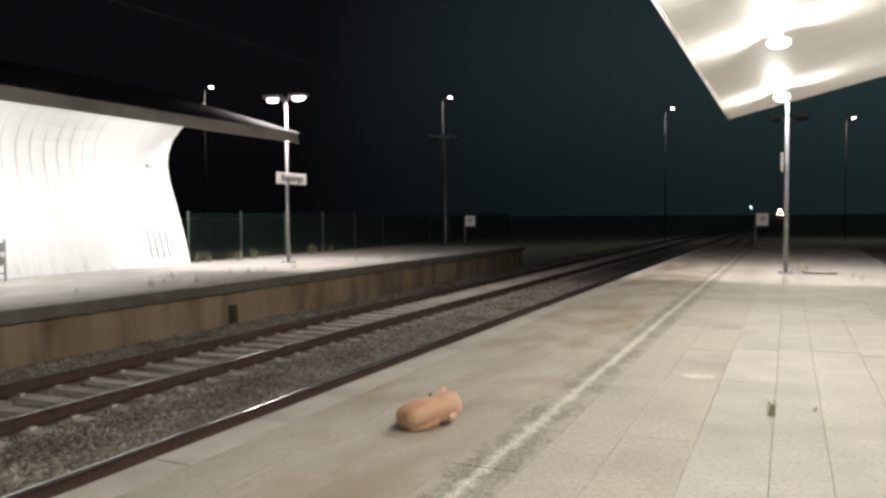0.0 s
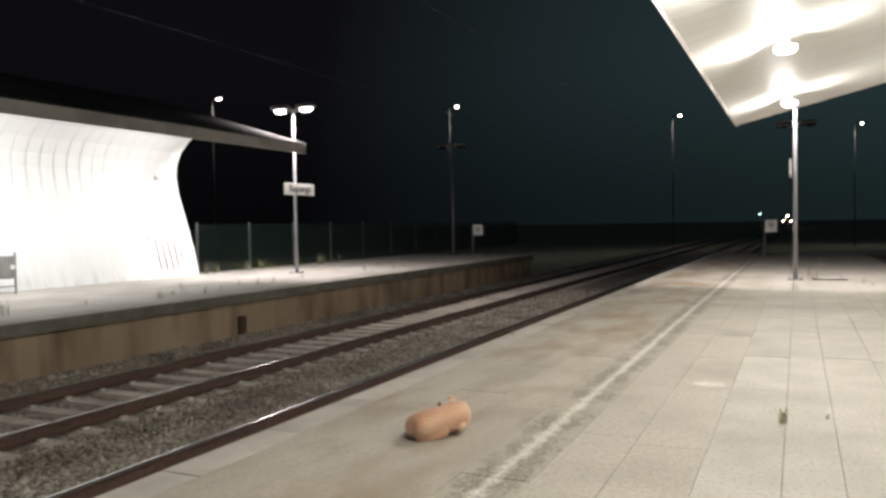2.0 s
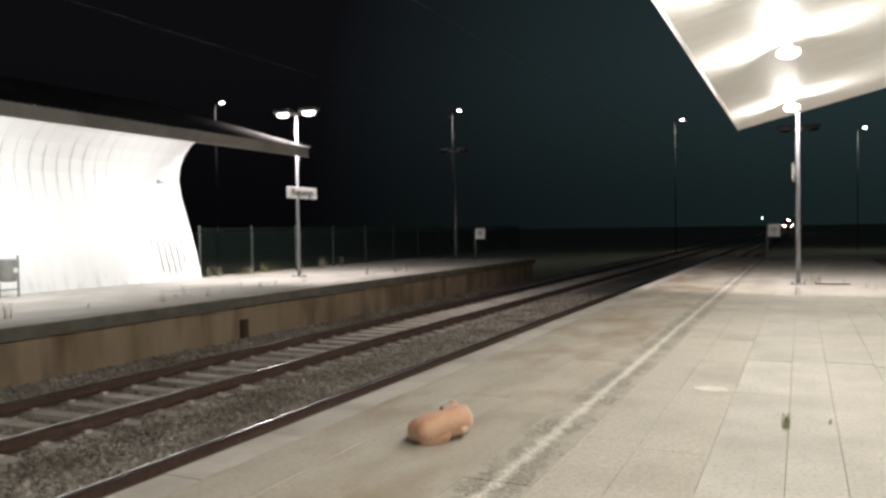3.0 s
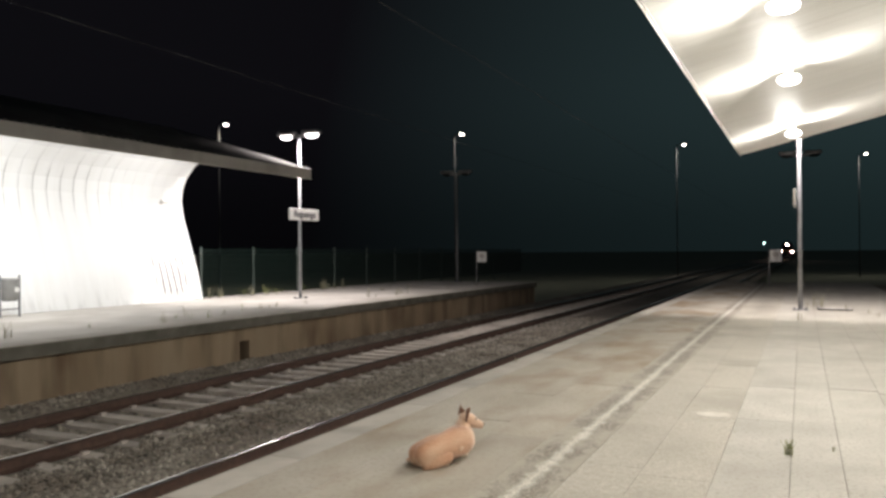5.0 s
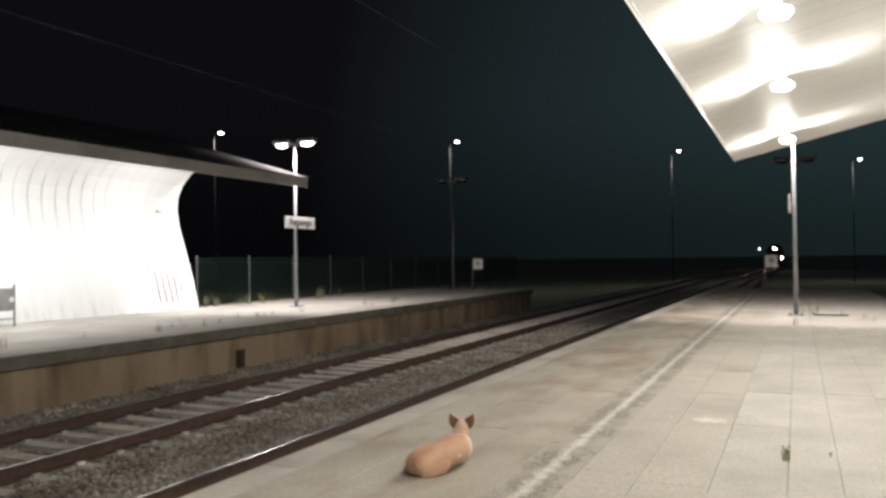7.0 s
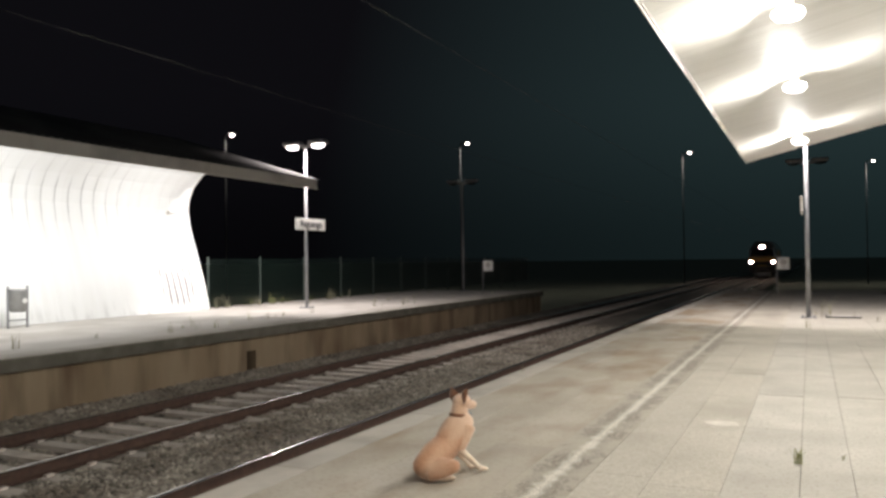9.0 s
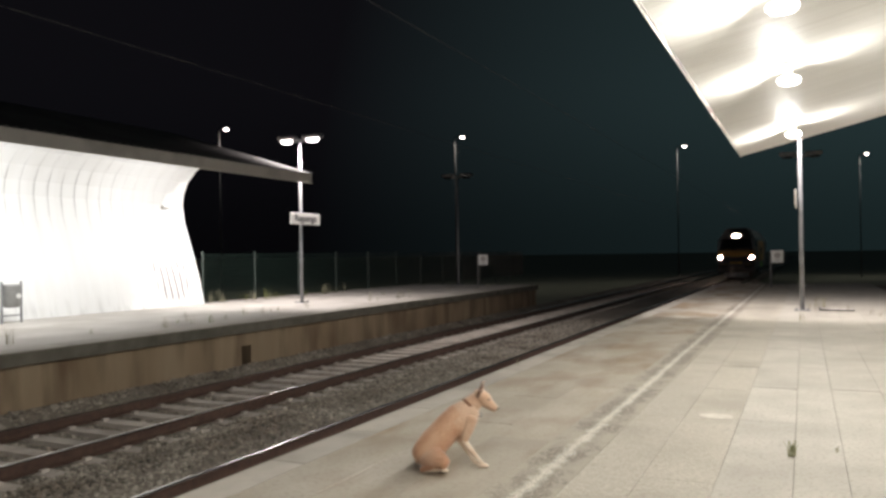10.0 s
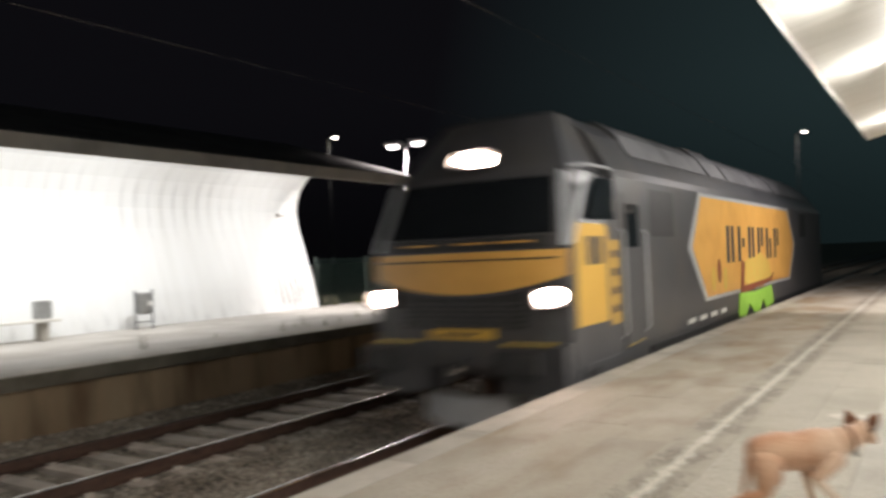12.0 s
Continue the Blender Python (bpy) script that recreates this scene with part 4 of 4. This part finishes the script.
def build_dog():
    root = thing("dog", pose(-2.15, 4.62, 0, 0, 0, 57), "lean tan dog with pale legs, brown ears and a dark collar", "dog")
    p = {}
    p["rump"] = bone("rump", RUMP_L, [(0.072, 0.080), (0.088, 0.100), (0.080, 0.092)], M_DOGTAN, root, "tan rump and belly", 18, 0.9)
    p["chest"] = bone("chest", CHEST_L, [(0.074, 0.090), (0.082, 0.104), (0.080, 0.104), (0.068, 0.085)], M_DOGCHEST, root, "tan deep chest", 18, 0.8)
    p["loin"] = bone("loin", 0.34, [(0.066, 0.076), (0.077, 0.090), (0.080, 0.095), (0.082, 0.100), (0.078, 0.098)], M_DOGTAN, root, "", 18, 0.8)
    p["neck"] = bone("neck", NECK_L, [(0.066, 0.078), (0.056, 0.066), (0.050, 0.056)], M_DOGPALE, root, "pale neck", 16, 0.9)
    bm = B()
    tube(bm, [(0.062, 0, 0), (0.066, 0, 0), (0.084, 0, 0), (0.088, 0, 0)], [(0.054, 0.063), (0.060, 0.070), (0.057, 0.066), (0.051, 0.059)], 18)
    part("collar", bm, M_DOGBROWN, p["neck"], "dark worn collar", smooth=True)
    bm = B()
    tube(bm, [(0.085, 0.0, -0.065), (0.088, 0, -0.10)], [0.018, 0.014], 8)
    part("collar_tag", bm, M_STEEL, p["neck"])
    bm = B()
    tube(bm, [(-0.045, 0, 0.0), (-0.03, 0, 0.004), (0.0, 0, 0.008), (0.045, 0, 0.004), (0.072, 0, -0.010), (0.104, 0, -0.018), (0.128, 0, -0.023), (0.138, 0, -0.025)],
         [(0.015, 0.015), (0.045, 0.048), (0.056, 0.056), (0.05, 0.05), (0.036, 0.036), (0.029, 0.030), (0.023, 0.024), (0.007, 0.007)], 16)
    p["head"] = part("head", bm, M_DOGPALE, root, "pale narrow head with a long muzzle", smooth=True)
    bm = B()
    tube(bm, [(0.130, 0, -0.015), (0.139, 0, -0.014), (0.145, 0, -0.015)], [0.011, 0.013, 0.004], 8)
    part("nose", bm, M_INK, p["head"], smooth=True)
    for s in (-1, 1):
        bm = B()
        tube(bm, [(0.062, s * 0.036, 0.022), (0.066, s * 0.04, 0.022)], [0.009, 0.005], 8)
        part("eye", bm, M_INK, p["head"])
        bm = B()
        tube(bm, [(-0.004, s * 0.032, 0.024), (-0.012, s * 0.052, 0.052), (-0.016, s * 0.066, 0.076), (-0.012, s * 0.076, 0.097), (-0.006, s * 0.082, 0.108)], [(0.010, 0.034), (0.010, 0.037), (0.007, 0.027), (0.004, 0.012), (0.001, 0.002)], 10)
        part("ear", bm, M_DOGBROWN, p["head"], "upright brown ear", smooth=True)
    for s in ("left", "right"):
        p["upper_foreleg", s] = bone("upper_foreleg", ARM, [(0.032, 0.052), (0.031, 0.042), (0.024, 0.028)], M_DOGPALE, root, "", 12, 0.8)
        p["lower_foreleg", s] = bone("lower_foreleg", FORE - 0.02, [0.024, 0.020, 0.016, 0.017], M_DOGWHITE, root, "pale foreleg", 10, 0.6)
        p["thigh", s] = bone("thigh", THIGH, [(0.046, 0.085), (0.046, 0.07), (0.032, 0.042)], M_DOGTAN, root, "", 12, 0.8)
        p["shank", s] = bone("shank", SHANK, [(0.028, 0.036), (0.022, 0.026), (0.016, 0.018)], M_DOGTAN, root, "", 10, 0.6)
        p["hind_foot", s] = bone("hind_foot", META - 0.02, [0.016, 0.015, 0.016], M_DOGWHITE, root, "pale hind foot", 10, 0.6)
        for key, name in (("fore_paw", "fore_paw"), ("hind_paw", "hind_paw")):
            bm = B()
            tube(bm, [(-0.022, 0, 0.016), (-0.01, 0, 0.018), (0.02, 0, 0.017), (0.045, 0, 0.012), (0.055, 0, 0.009)], [(0.008, 0.008), (0.02, 0.018), (0.024, 0.017), (0.02, 0.012), (0.006, 0.005)], 10)
            p[key, s] = part(name, bm, M_DOGWHITE, root, "whitish paw", smooth=True)
    bm = B()
    tube(bm, [(0, 0, 0), (0.08, 0, -0.004), (0.17, 0, 0.0), (0.25, 0, 0.012)], [0.022, 0.02, 0.016, 0.005], 10)
    p["tail"] = part("tail", bm, M_DOGTAN, root, "thin tan tail", smooth=True)
    return root, p


def way(yaw, pitch):
    a, b = radians(yaw), radians(pitch)
    return Vector((math.cos(a) * math.cos(b), math.sin(a) * math.cos(b), math.sin(b)))


def aim(a, d, up=(0, 0, 1)):
    """A pose at a whose x axis runs along d."""
    x = Vector(d).normalized()
    y = Vector(up).cross(x)
    if y.length < 1e-4:
        y = Vector((0, 1, 0))
    y.normalize()
    z = x.cross(y)
    m = Matrix((x, y, z)).transposed().to_4x4()
    m.translation = Vector(a)
    return m


def bend(a, c, l1, l2, hint):
    """The middle joint of a two-bone limb from a to c, bent towards hint."""
    a, c = Vector(a), Vector(c)
    d = c - a
    r = min(max(d.length, abs(l1 - l2) + 0.005), l1 + l2 - 0.002)
    d.normalize()
    k = (l1 * l1 - l2 * l2 + r * r) / (2 * r)
    h = math.sqrt(max(l1 * l1 - k * k, 0))
    s = Vector(hint) - d * Vector(hint).dot(d)
    s.normalize()
    return a + d * k + s * h


def dog_pieces(q):
    """The poses of all pieces for a stance q."""
    out = {}
    hip = Vector(q["hip"])
    d1, d2, d3, d4 = (way(*q[k]) for k in ("rump", "chest", "neck", "head"))
    mid = hip + d1 * RUMP_L
    front = mid + d2 * CHEST_L
    upr = (0, 0, 1)
    out["rump"], out["chest"] = aim(hip, d1, (-0.3, 0, 1)), aim(mid, d2, (-0.3, 0, 1))
    cm = out["chest"].to_3x3()
    rm = out["rump"].to_3x3()
    nb = front + cm @ Vector((-q.get("tuck", 0.0), 0, 0.02 - 0.25 * q.get("tuck", 0.0)))
    dm = (d1 + d2).normalized()
    out["loin"] = aim(mid - dm * 0.20 + (d1 - d2) * 0.012, dm, (-0.3, 0, 1))
    out["neck"] = aim(nb, d3, (-0.6, 0, 0.8))
    out["head"] = aim(nb + d3 * (NECK_L + 0.02), d4, q.get("head_up", upr))
    for s, sg in (("left", 1), ("right", -1)):
        sh = mid + d2 * (CHEST_L * 0.86) + cm @ Vector((0, sg * 0.058, -0.035))
        ft = Vector(q["fore_" + s])
        toe = way(q["toe"], 0)
        wrist = ft + Vector((0, 0, 0.02))
        el = bend(sh, wrist, ARM, FORE - 0.02, Vector(q["elbow"]) + Vector((0, sg * q.get("elbow_out", 0.0), 0)))
        out["upper_foreleg", s] = aim(sh, el - sh, (0.7, 0, 0.7))
        out["lower_foreleg", s] = aim(el, wrist - el, (0.7, 0, 0.7))
        out["fore_paw", s] = aim(el + (wrist - el).normalized() * (FORE - 0.02) - Vector((0, 0, 0.018)), toe)
        hp = hip + rm @ Vector((0.02, sg * 0.052, -0.02))
        hf = Vector(q["hind_" + s])
        hock = hf + Vector(q["hock"]) if "hock" in q else hf + Vector((-0.045, 0, 0.122))
        kn = bend(hp, hock, THIGH, SHANK, q["knee"])
        if q.get("splay"):
            kn = bend(hp, hock, THIGH, SHANK, Vector(q["knee"]) + Vector((0, sg * q["splay"], 0)))
        hk = kn + (hock - kn).normalized() * SHANK
        out["thigh", s] = aim(hp, kn - hp, (0.7, 0, 0.7))
        out["shank", s] = aim(kn, hk - kn, (0.7, 0, 0.7))
        out["hind_foot", s] = aim(hk, hf + Vector((0, 0, 0.015)) - hk, (0.7, 0, 0.7))
        out["hind_paw", s] = aim(hf, toe)
    out["tail"] = aim(hip + rm @ Vector((-0.045, 0, 0.02)), way(*q["tail"]))
    return out


CURLED = {"hip": (-0.15, 0.02, 0.082), "rump": (-15, 8), "chest": (25, 0), "neck": (100, -4), "head": (170, -20), "toe": 30, "elbow": (-0.6, 0, -0.1), "elbow_out": 0.6, "head_up": (0, -1, 0.15), "tuck": 0.085,
          "fore_left": (0.10, 0.14, 0), "fore_right": (0.16, 0.10, 0), "hind_left": (-0.04, 0.11, 0), "hind_right": (-0.03, -0.055, 0),
          "hock": (-0.125, 0.0, 0.02), "knee": (1, 0, 0.1), "splay": 0.25, "tail": (45, -16)}
RESTING = dict(CURLED, **{"head_up": (0, 0, 1), "hip": (-0.15, 0.0, 0.080), "rump": (-9, 11), "elbow_out": 0.15, "chest": (18, 6), "neck": (20, 52), "head": (-38, -6), "toe": 0, "tuck": 0.095,
                          "fore_left": (0.24, 0.13, 0), "fore_right": (0.22, 0.06, 0), "hind_right": (-0.02, -0.085, 0)})
SITTING = {"hip": (-0.215, 0, 0.085), "rump": (0, 34), "chest": (0, 49), "neck": (0, 72), "tuck": 0.045, "head": (-30, -14), "toe": -10, "elbow": (-1, 0, 0.1),
           "fore_left": (0.18, 0.05, 0), "fore_right": (0.19, -0.05, 0), "hind_left": (-0.08, 0.10, 0), "hind_right": (-0.09, -0.085, 0),
           "hock": (-0.12, 0.0, 0.03), "knee": (0.8, 0, 0.7), "splay": 0.35, "tail": (40, -12)}
STANDING = {"hip": (-0.19, 0, 0.405), "rump": (0, -2), "chest": (0, 1), "neck": (0, 8), "head": (0, -42), "toe": 0, "elbow": (-1, 0, 0.0),
            "fore_left": (0.17, 0.06, 0), "fore_right": (0.17, -0.06, 0), "hind_left": (-0.22, 0.06, 0), "hind_right": (-0.22, -0.06, 0),
            "knee": (1, 0, 0), "tail": (180, -80)}


def stance(base, **more):
    return dict(base, **more)


def dog_rows():
    """Seconds, place and heading of the dog, and its stance."""
    lie, heading = (-2.20, 4.65), 57
    rows = []
    for t, tilt in ((0.0, 0), (1.0, 1), (2.0, 0), (3.3, 0)):
        rows.append((t, lie, heading, stance(CURLED, chest=(25, tilt))))
    rows.append((3.5, lie, heading, stance(CURLED, head_up=(0, -0.6, 0.6), neck=(84, 12), head=(140, -12), chest=(20, 4), rump=(-14, 4))))
    rows.append((3.7, lie, heading, stance(CURLED, head_up=(0, -0.15, 0.9), chest=(16, 8), neck=(60, 25), head=(100, 0), rump=(-12, 6))))
    rows.append((4.2, lie, heading, stance(RESTING, neck=(25, 50), head=(40, 0))))
    for t, hy, hp in ((4.8, -12, -6), (5.5, -10, -4), (6.0, -4, -2), (6.3, 36, 4), (6.6, 48, 4), (7.2, 44, 4)):
        rows.append((t, lie, heading, stance(RESTING, head=(hy, hp))))
    rows.append((7.9, lie, heading, stance(RESTING, head=(30, 0), chest=(4, 24))))
    sit = (-2.14, 4.63)
    rows.append((8.4, sit, heading, stance(SITTING, rump=(-6, 26), chest=(2, 40), neck=(4, 62), head=(20, 0), **{"hip": (-0.16, 0, 0.09)})))
    rows.append((8.8, sit, heading, stance(SITTING, rump=(0, 36), chest=(0, 46), neck=(14, 82), tuck=0.06, head=(10, 2), **{"fore_left": (0.15, 0.05, 0.03), "fore_right": (0.17, -0.05, 0.06)})))
    rows.append((9.05, sit, heading, stance(SITTING, neck=(12, 78), tuck=0.06, head=(6, -2))))
    rows.append((9.35, sit, heading, stance(SITTING, head=(-22, -8))))
    rows.append((9.6, sit, 56, stance(SITTING)))
    rows.append((9.9, (-2.14, 4.65), 46, stance(SITTING, chest=(0, 44), neck=(0, 48), head=(-22, -22), rump=(0, 44))))
    rows.append((10.1, (-2.12, 4.66), 28, stance(SITTING, hip=(-0.15, 0, 0.16), rump=(0, 34), chest=(0, 30), neck=(0, 34), head=(-12, -24))))
    rows.append((10.25, (-2.10, 4.67), 12, stance(STANDING, hip=(-0.17, 0, 0.27), rump=(0, 18), chest=(0, 12), neck=(0, 18), head=(0, -28),
                 **{"fore_left": (0.22, 0.06, 0.02), "fore_right": (0.08, -0.06, 0), "hind_left": (-0.16, 0.06, 0), "hind_right": (-0.10, -0.06, 0)})))
    # on foot: place, heading, and the four feet in the world
    steps = [
        (10.4, -2.07, 4.67, 2, -1.74, -2.02, -2.25, -2.13, 0, 0, 0, 0, 0.355, 4),
        (10.6, -2.03, 4.67, -2, -1.71, -2.01, -2.25, -2.12, 0, 0, 0, 0, 0.375, 0),
        (10.8, -1.95, 4.66, -4, -1.70, -1.82, -2.22, -2.10, 0, 0.06, 0, 0, 0.378, 0),
        (11.0, -1.83, 4.65, -6, -1.70, -1.47, -2.02, -2.09, 0, 0, 0.06, 0, 0.378, 0),
        (11.2, -1.73, 4.62, -8, -1.44, -1.47, -1.83, -2.06, 0.07, 0, 0, 0, 0.378, 0),
        (11.3, -1.65, 4.60, -8, -1.30, -1.48, -1.83, -1.90, 0.04, 0, 0, 0.05, 0.378, 0),
        (11.4, -1.56, 4.58, -9, -1.21, -1.48, -1.84, -1.72, 0, 0, 0, 0, 0.378, 0),
        (11.5, -1.49, 4.55, -10, -1.22, -1.30, -1.68, -1.66, 0, 0.06, 0.05, 0, 0.378, 0),
        (11.6, -1.34, 4.52, -11, -1.23, -1.05, -1.52, -1.63, 0, 0.05, 0, 0, 0.378, 0),
        (11.7, -1.19, 4.48, -6, -1.10, -0.85, -1.50, -1.50, 0.05, 0, 0, 0.05, 0.378, 0),
        (11.8, -1.02, 4.40, 8, -0.82, -0.85, -1.34, -1.22, 0.05, 0, 0.03, 0, 0.378, 0),
        (11.9, -0.84, 4.28, 24, -0.62, -0.72, -1.05, -1.10, 0, 0.04, 0.06, 0, 0.378, 0),
        (12.0, -0.67, 4.18, 40, -0.56, -0.50, -0.80, -0.92, 0, 0.06, 0, 0.04, 0.378, 0),
    ]
    for t, x, y, h, fl, fr, hl, hr, zfl, zfr, zhl, zhr, hip, pitch in steps:
        inv = pose(x, y, 0, 0, 0, h).inverted()
        def local(fx, side, z):
            lift = (fx - x)
            p = inv @ Vector((fx, y + lift * math.tan(radians(h)), 0))
            return (p.x, side * 0.058, z)
        turn = -18 if 10.9 < t < 11.45 else (28 if t > 11.55 else 0)
        rows.append((t, (x, y), h, stance(STANDING, hip=(-0.19, 0, hip), rump=(0, pitch - 2), neck=(0, -2 if t < 11.1 else (6 if t < 11.35 else 16)), head=(turn, -46 if t < 11.1 else (-28 if t < 11.35 else -14)),
                     **{"fore_left": local(fl, 1, zfl), "fore_right": local(fr, -1, zfr), "hind_left": local(hl, 1, zhl), "hind_right": local(hr, -1, zhr)})))
    return rows


loco = locomotive()
dog, dog_parts = build_dog()


# ---- weeds ----
def weed(x, y, z, height, count, material, seed, label):
    rng = random.Random(seed)
    bm = B()
    for _ in range(count):
        a, lean, h = rng.uniform(0, 6.28), rng.uniform(0.05, 0.5), height * rng.uniform(0.5, 1.0)
        bx, by = rng.uniform(-0.25, 0.25) * height, rng.uniform(-0.25, 0.25) * height
        w = 0.018 * height + 0.0018
        dx, dy = math.cos(a), math.sin(a)
        pts = [(bx + dx * lean * h * k * k, by + dy * lean * h * k * k, h * k) for k in (0, 0.5, 1)]
        tube(bm, pts, [(w, w * 0.3), (w * 0.8, w * 0.25), (0.001, 0.001)], 4)
    ob = part("weed", bm, material)
    ob.matrix_basis = pose(x, y, z)
    return tagged(ob, label, "weed", kind="stuff")


weed(-0.095, 5.80, 0, 0.115, 30, M_WEED, 1, "small green weed in a paving joint")
weed(0.18, 6.0, 0, 0.05, 8, M_DRYWEED, 2, "tiny dry weed in a paving joint")
for k, (x, y, h) in enumerate(((-3.28, 9.25, 0.10), (-3.26, 15.3, 0.14), (-3.22, 15.9, 0.13), (-3.25, 22.5, 0.10), (-3.05, 25.0, 0.08))):
    weed(x, y, 0, h, 6, M_DRYWEED, 10 + k, "dry weed at the platform edge")
rng_weed = random.Random(77)
for k in range(46):
    if k < 20:
        x, y, h = rng_weed.uniform(-12.6, -11.8), rng_weed.uniform(7.5, 24), rng_weed.uniform(0.1, 0.34)
    elif k < 38:
        x, y, h = rng_weed.uniform(-17.0, -16.6), rng_weed.uniform(18.9, 27), rng_weed.uniform(0.15, 0.5)
    else:
        x, y, h = rng_weed.uniform(-16, -12), rng_weed.uniform(20, 32), rng_weed.uniform(0.1, 0.25)
    weed(x, y, 0, h, rng_weed.randint(4, 9), M_DRYWEED if k % 3 else M_WEED, 100 + k, "dry weed growing through the far platform")
for k, (x, y, h) in enumerate(((0.35, 21.0, 0.35), (0.9, 20.2, 0.16), (1.3, 19.0, 0.18), (0.1, 20.6, 0.2), (0.30, 20.3, 0.5), (-0.05, 16.55, 0.26), (1.4, 18.2, 0.14))):
    weed(x, y, 0, h, 9, M_DRYWEED, 200 + k, "dry weed beside the near lamp post")


# ---- marks on the near platform ----
M_SMEAR = mat("cement_smear", (0.62, 0.59, 0.52), (0.46, 0.43, 0.37), 14, 0.8, bump=0.3)


def cement_patch(x, y, rx, ry, seed):
    rng = random.Random(seed)
    pts = [(rx * math.cos(a) * rng.uniform(0.7, 1.1), ry * math.sin(a) * rng.uniform(0.7, 1.1)) for a in (2 * math.pi * k / 16 for k in range(16))]
    ob = part("cement_patch", prism(B(), pts, "z", 0.0, 0.002), M_SMEAR)
    ob.matrix_basis = pose(x, y, 0.001)
    tagged(ob, "thin pale cement smear on the paving", "patch")


cement_patch(-0.72, 6.95, 0.16, 0.13, 5)


def access_cover():
    root = thing("access_cover", pose(0.30, 19.9, 0), "dark-rimmed flat access cover set in the paving", "access cover")
    part("rim", box(B(), 0.0, 0.72, 0.0, 0.03, 0.002, 0.03), M_BLACK, root)
    part("rim", box(B(), 0.0, 0.03, 0.031, 0.7, 0.002, 0.03), M_BLACK, root)
    part("plate", box(B(), 0.031, 0.72, 0.031, 0.7, 0.002, 0.012), M_FASCIA, root)


access_cover()


# ---- paving pieces ----
def slab_mesh(name, w, length, depth, material, chamfer=0.0015):
    """A slab with its top's edges chamfered, lying from the origin towards +x and +y, top at 0."""
    bm = B()
    c = chamfer
    lo = [bm.verts.new(p) for p in ((0, 0, -depth), (w, 0, -depth), (w, length, -depth), (0, length, -depth))]
    up = [bm.verts.new(p) for p in ((0, 0, -c), (w, 0, -c), (w, length, -c), (0, length, -c))]
    top = [bm.verts.new(p) for p in ((c, c, 0), (w - c, c, 0), (w - c, length - c, 0), (c, length - c, 0))]
    for a, b in ((lo, up), (up, top)):
        for k in range(4):
            bm.faces.new((a[k], a[(k + 1) % 4], b[(k + 1) % 4], b[k]))
    bm.faces.new(top)
    return mesh_of(name, bm, material)


def lay(name, parent, x0, x1, length, start, end, material, depth=0.06, gap=0.0035, wob=0.002):
    me = slab_mesh(name, x1 - x0 - gap, length - gap, depth, material)
    y = start - length * math.ceil(4.6 / length)
    while y < end:
        ob = new(name, me)
        ob.parent = parent
        ob.matrix_basis = pose(x0, y, random.uniform(-wob, wob * 0.3), random.uniform(-0.1, 0.1), random.uniform(-0.15, 0.15), 0)
        y += length


lay("coping_stone", near_core, -3.38, -3.09, 1.0, -2.6, 35.6, M_COPING, 0.22, 0.012)
lay("slab", near_core, -3.09, -2.64, 2.5, -2.2, 35.5, M_BROWN, gap=0.0018, wob=0.0008)
lay("slab", near_core, -2.64, -2.20, 1.25, -2.7, 35.5, M_BROWN, gap=0.0018, wob=0.0008)
lay("slab", near_core, -2.20, -1.74, 2.5, -1.9, 35.5, M_BROWN, gap=0.0018, wob=0.0008)
lay("warning_strip", near_core, -1.74, -1.33, 2.0, -2.0, 35.5, M_STRIP, gap=0.003)
cols = [(-1.33, -0.945), (-0.945, -0.51), (-0.51, -0.08), (-0.08, 0.225), (0.225, 0.66), (0.66, 1.09), (1.09, 1.52), (1.52, 1.95), (1.95, 2.45)]
for k, (x0, x1) in enumerate(cols):
    lay("slab", near_core, x0, x1, 1.72, -1.8 - 0.19 * (k % 2) + (0.05 * k), 35.5, M_AGGR if k in (0, 1) else M_SLAB, gap=0.0026, wob=0.0014)
lay("coping_stone", left_core, -11.56, -11.02, 1.0, -2.0, 33.9, M_COPING, 0.18, 0.008)
# the coping's front is coloured darker than its top
part("coping_face", box(B(), -11.06, -11.0, -16, 33.9, -0.215, -0.012), M_COPFACE, left_core, "dark front of the coping")


# ---- what moves ----
def motions():
    speed, nose_at_end = 29.65, 8.12
    walk(loco, [(t, pose(NEAR_TRACK + bend_x(nose_at_end + speed * (SECONDS - t)), nose_at_end + speed * (SECONDS - t), RAIL_Z)) for t in (0.0, 2.0, 4.0, 5.0, 6.0, 6.5, 7.0, 7.5, 8.0, 8.5, 9.0, 10.0, 11.0, 11.5, 12.0)])
    rows = dog_rows()
    walk(dog, [(t, pose(x, y, 0, 0, 0, h)) for t, (x, y), h, _ in rows])
    posed = [(t, dog_pieces(q)) for t, _, _, q in rows]
    for key, ob in dog_parts.items():
        walk(ob, [(t, pieces[key]) for t, pieces in posed])


ballast_stones()
motions()
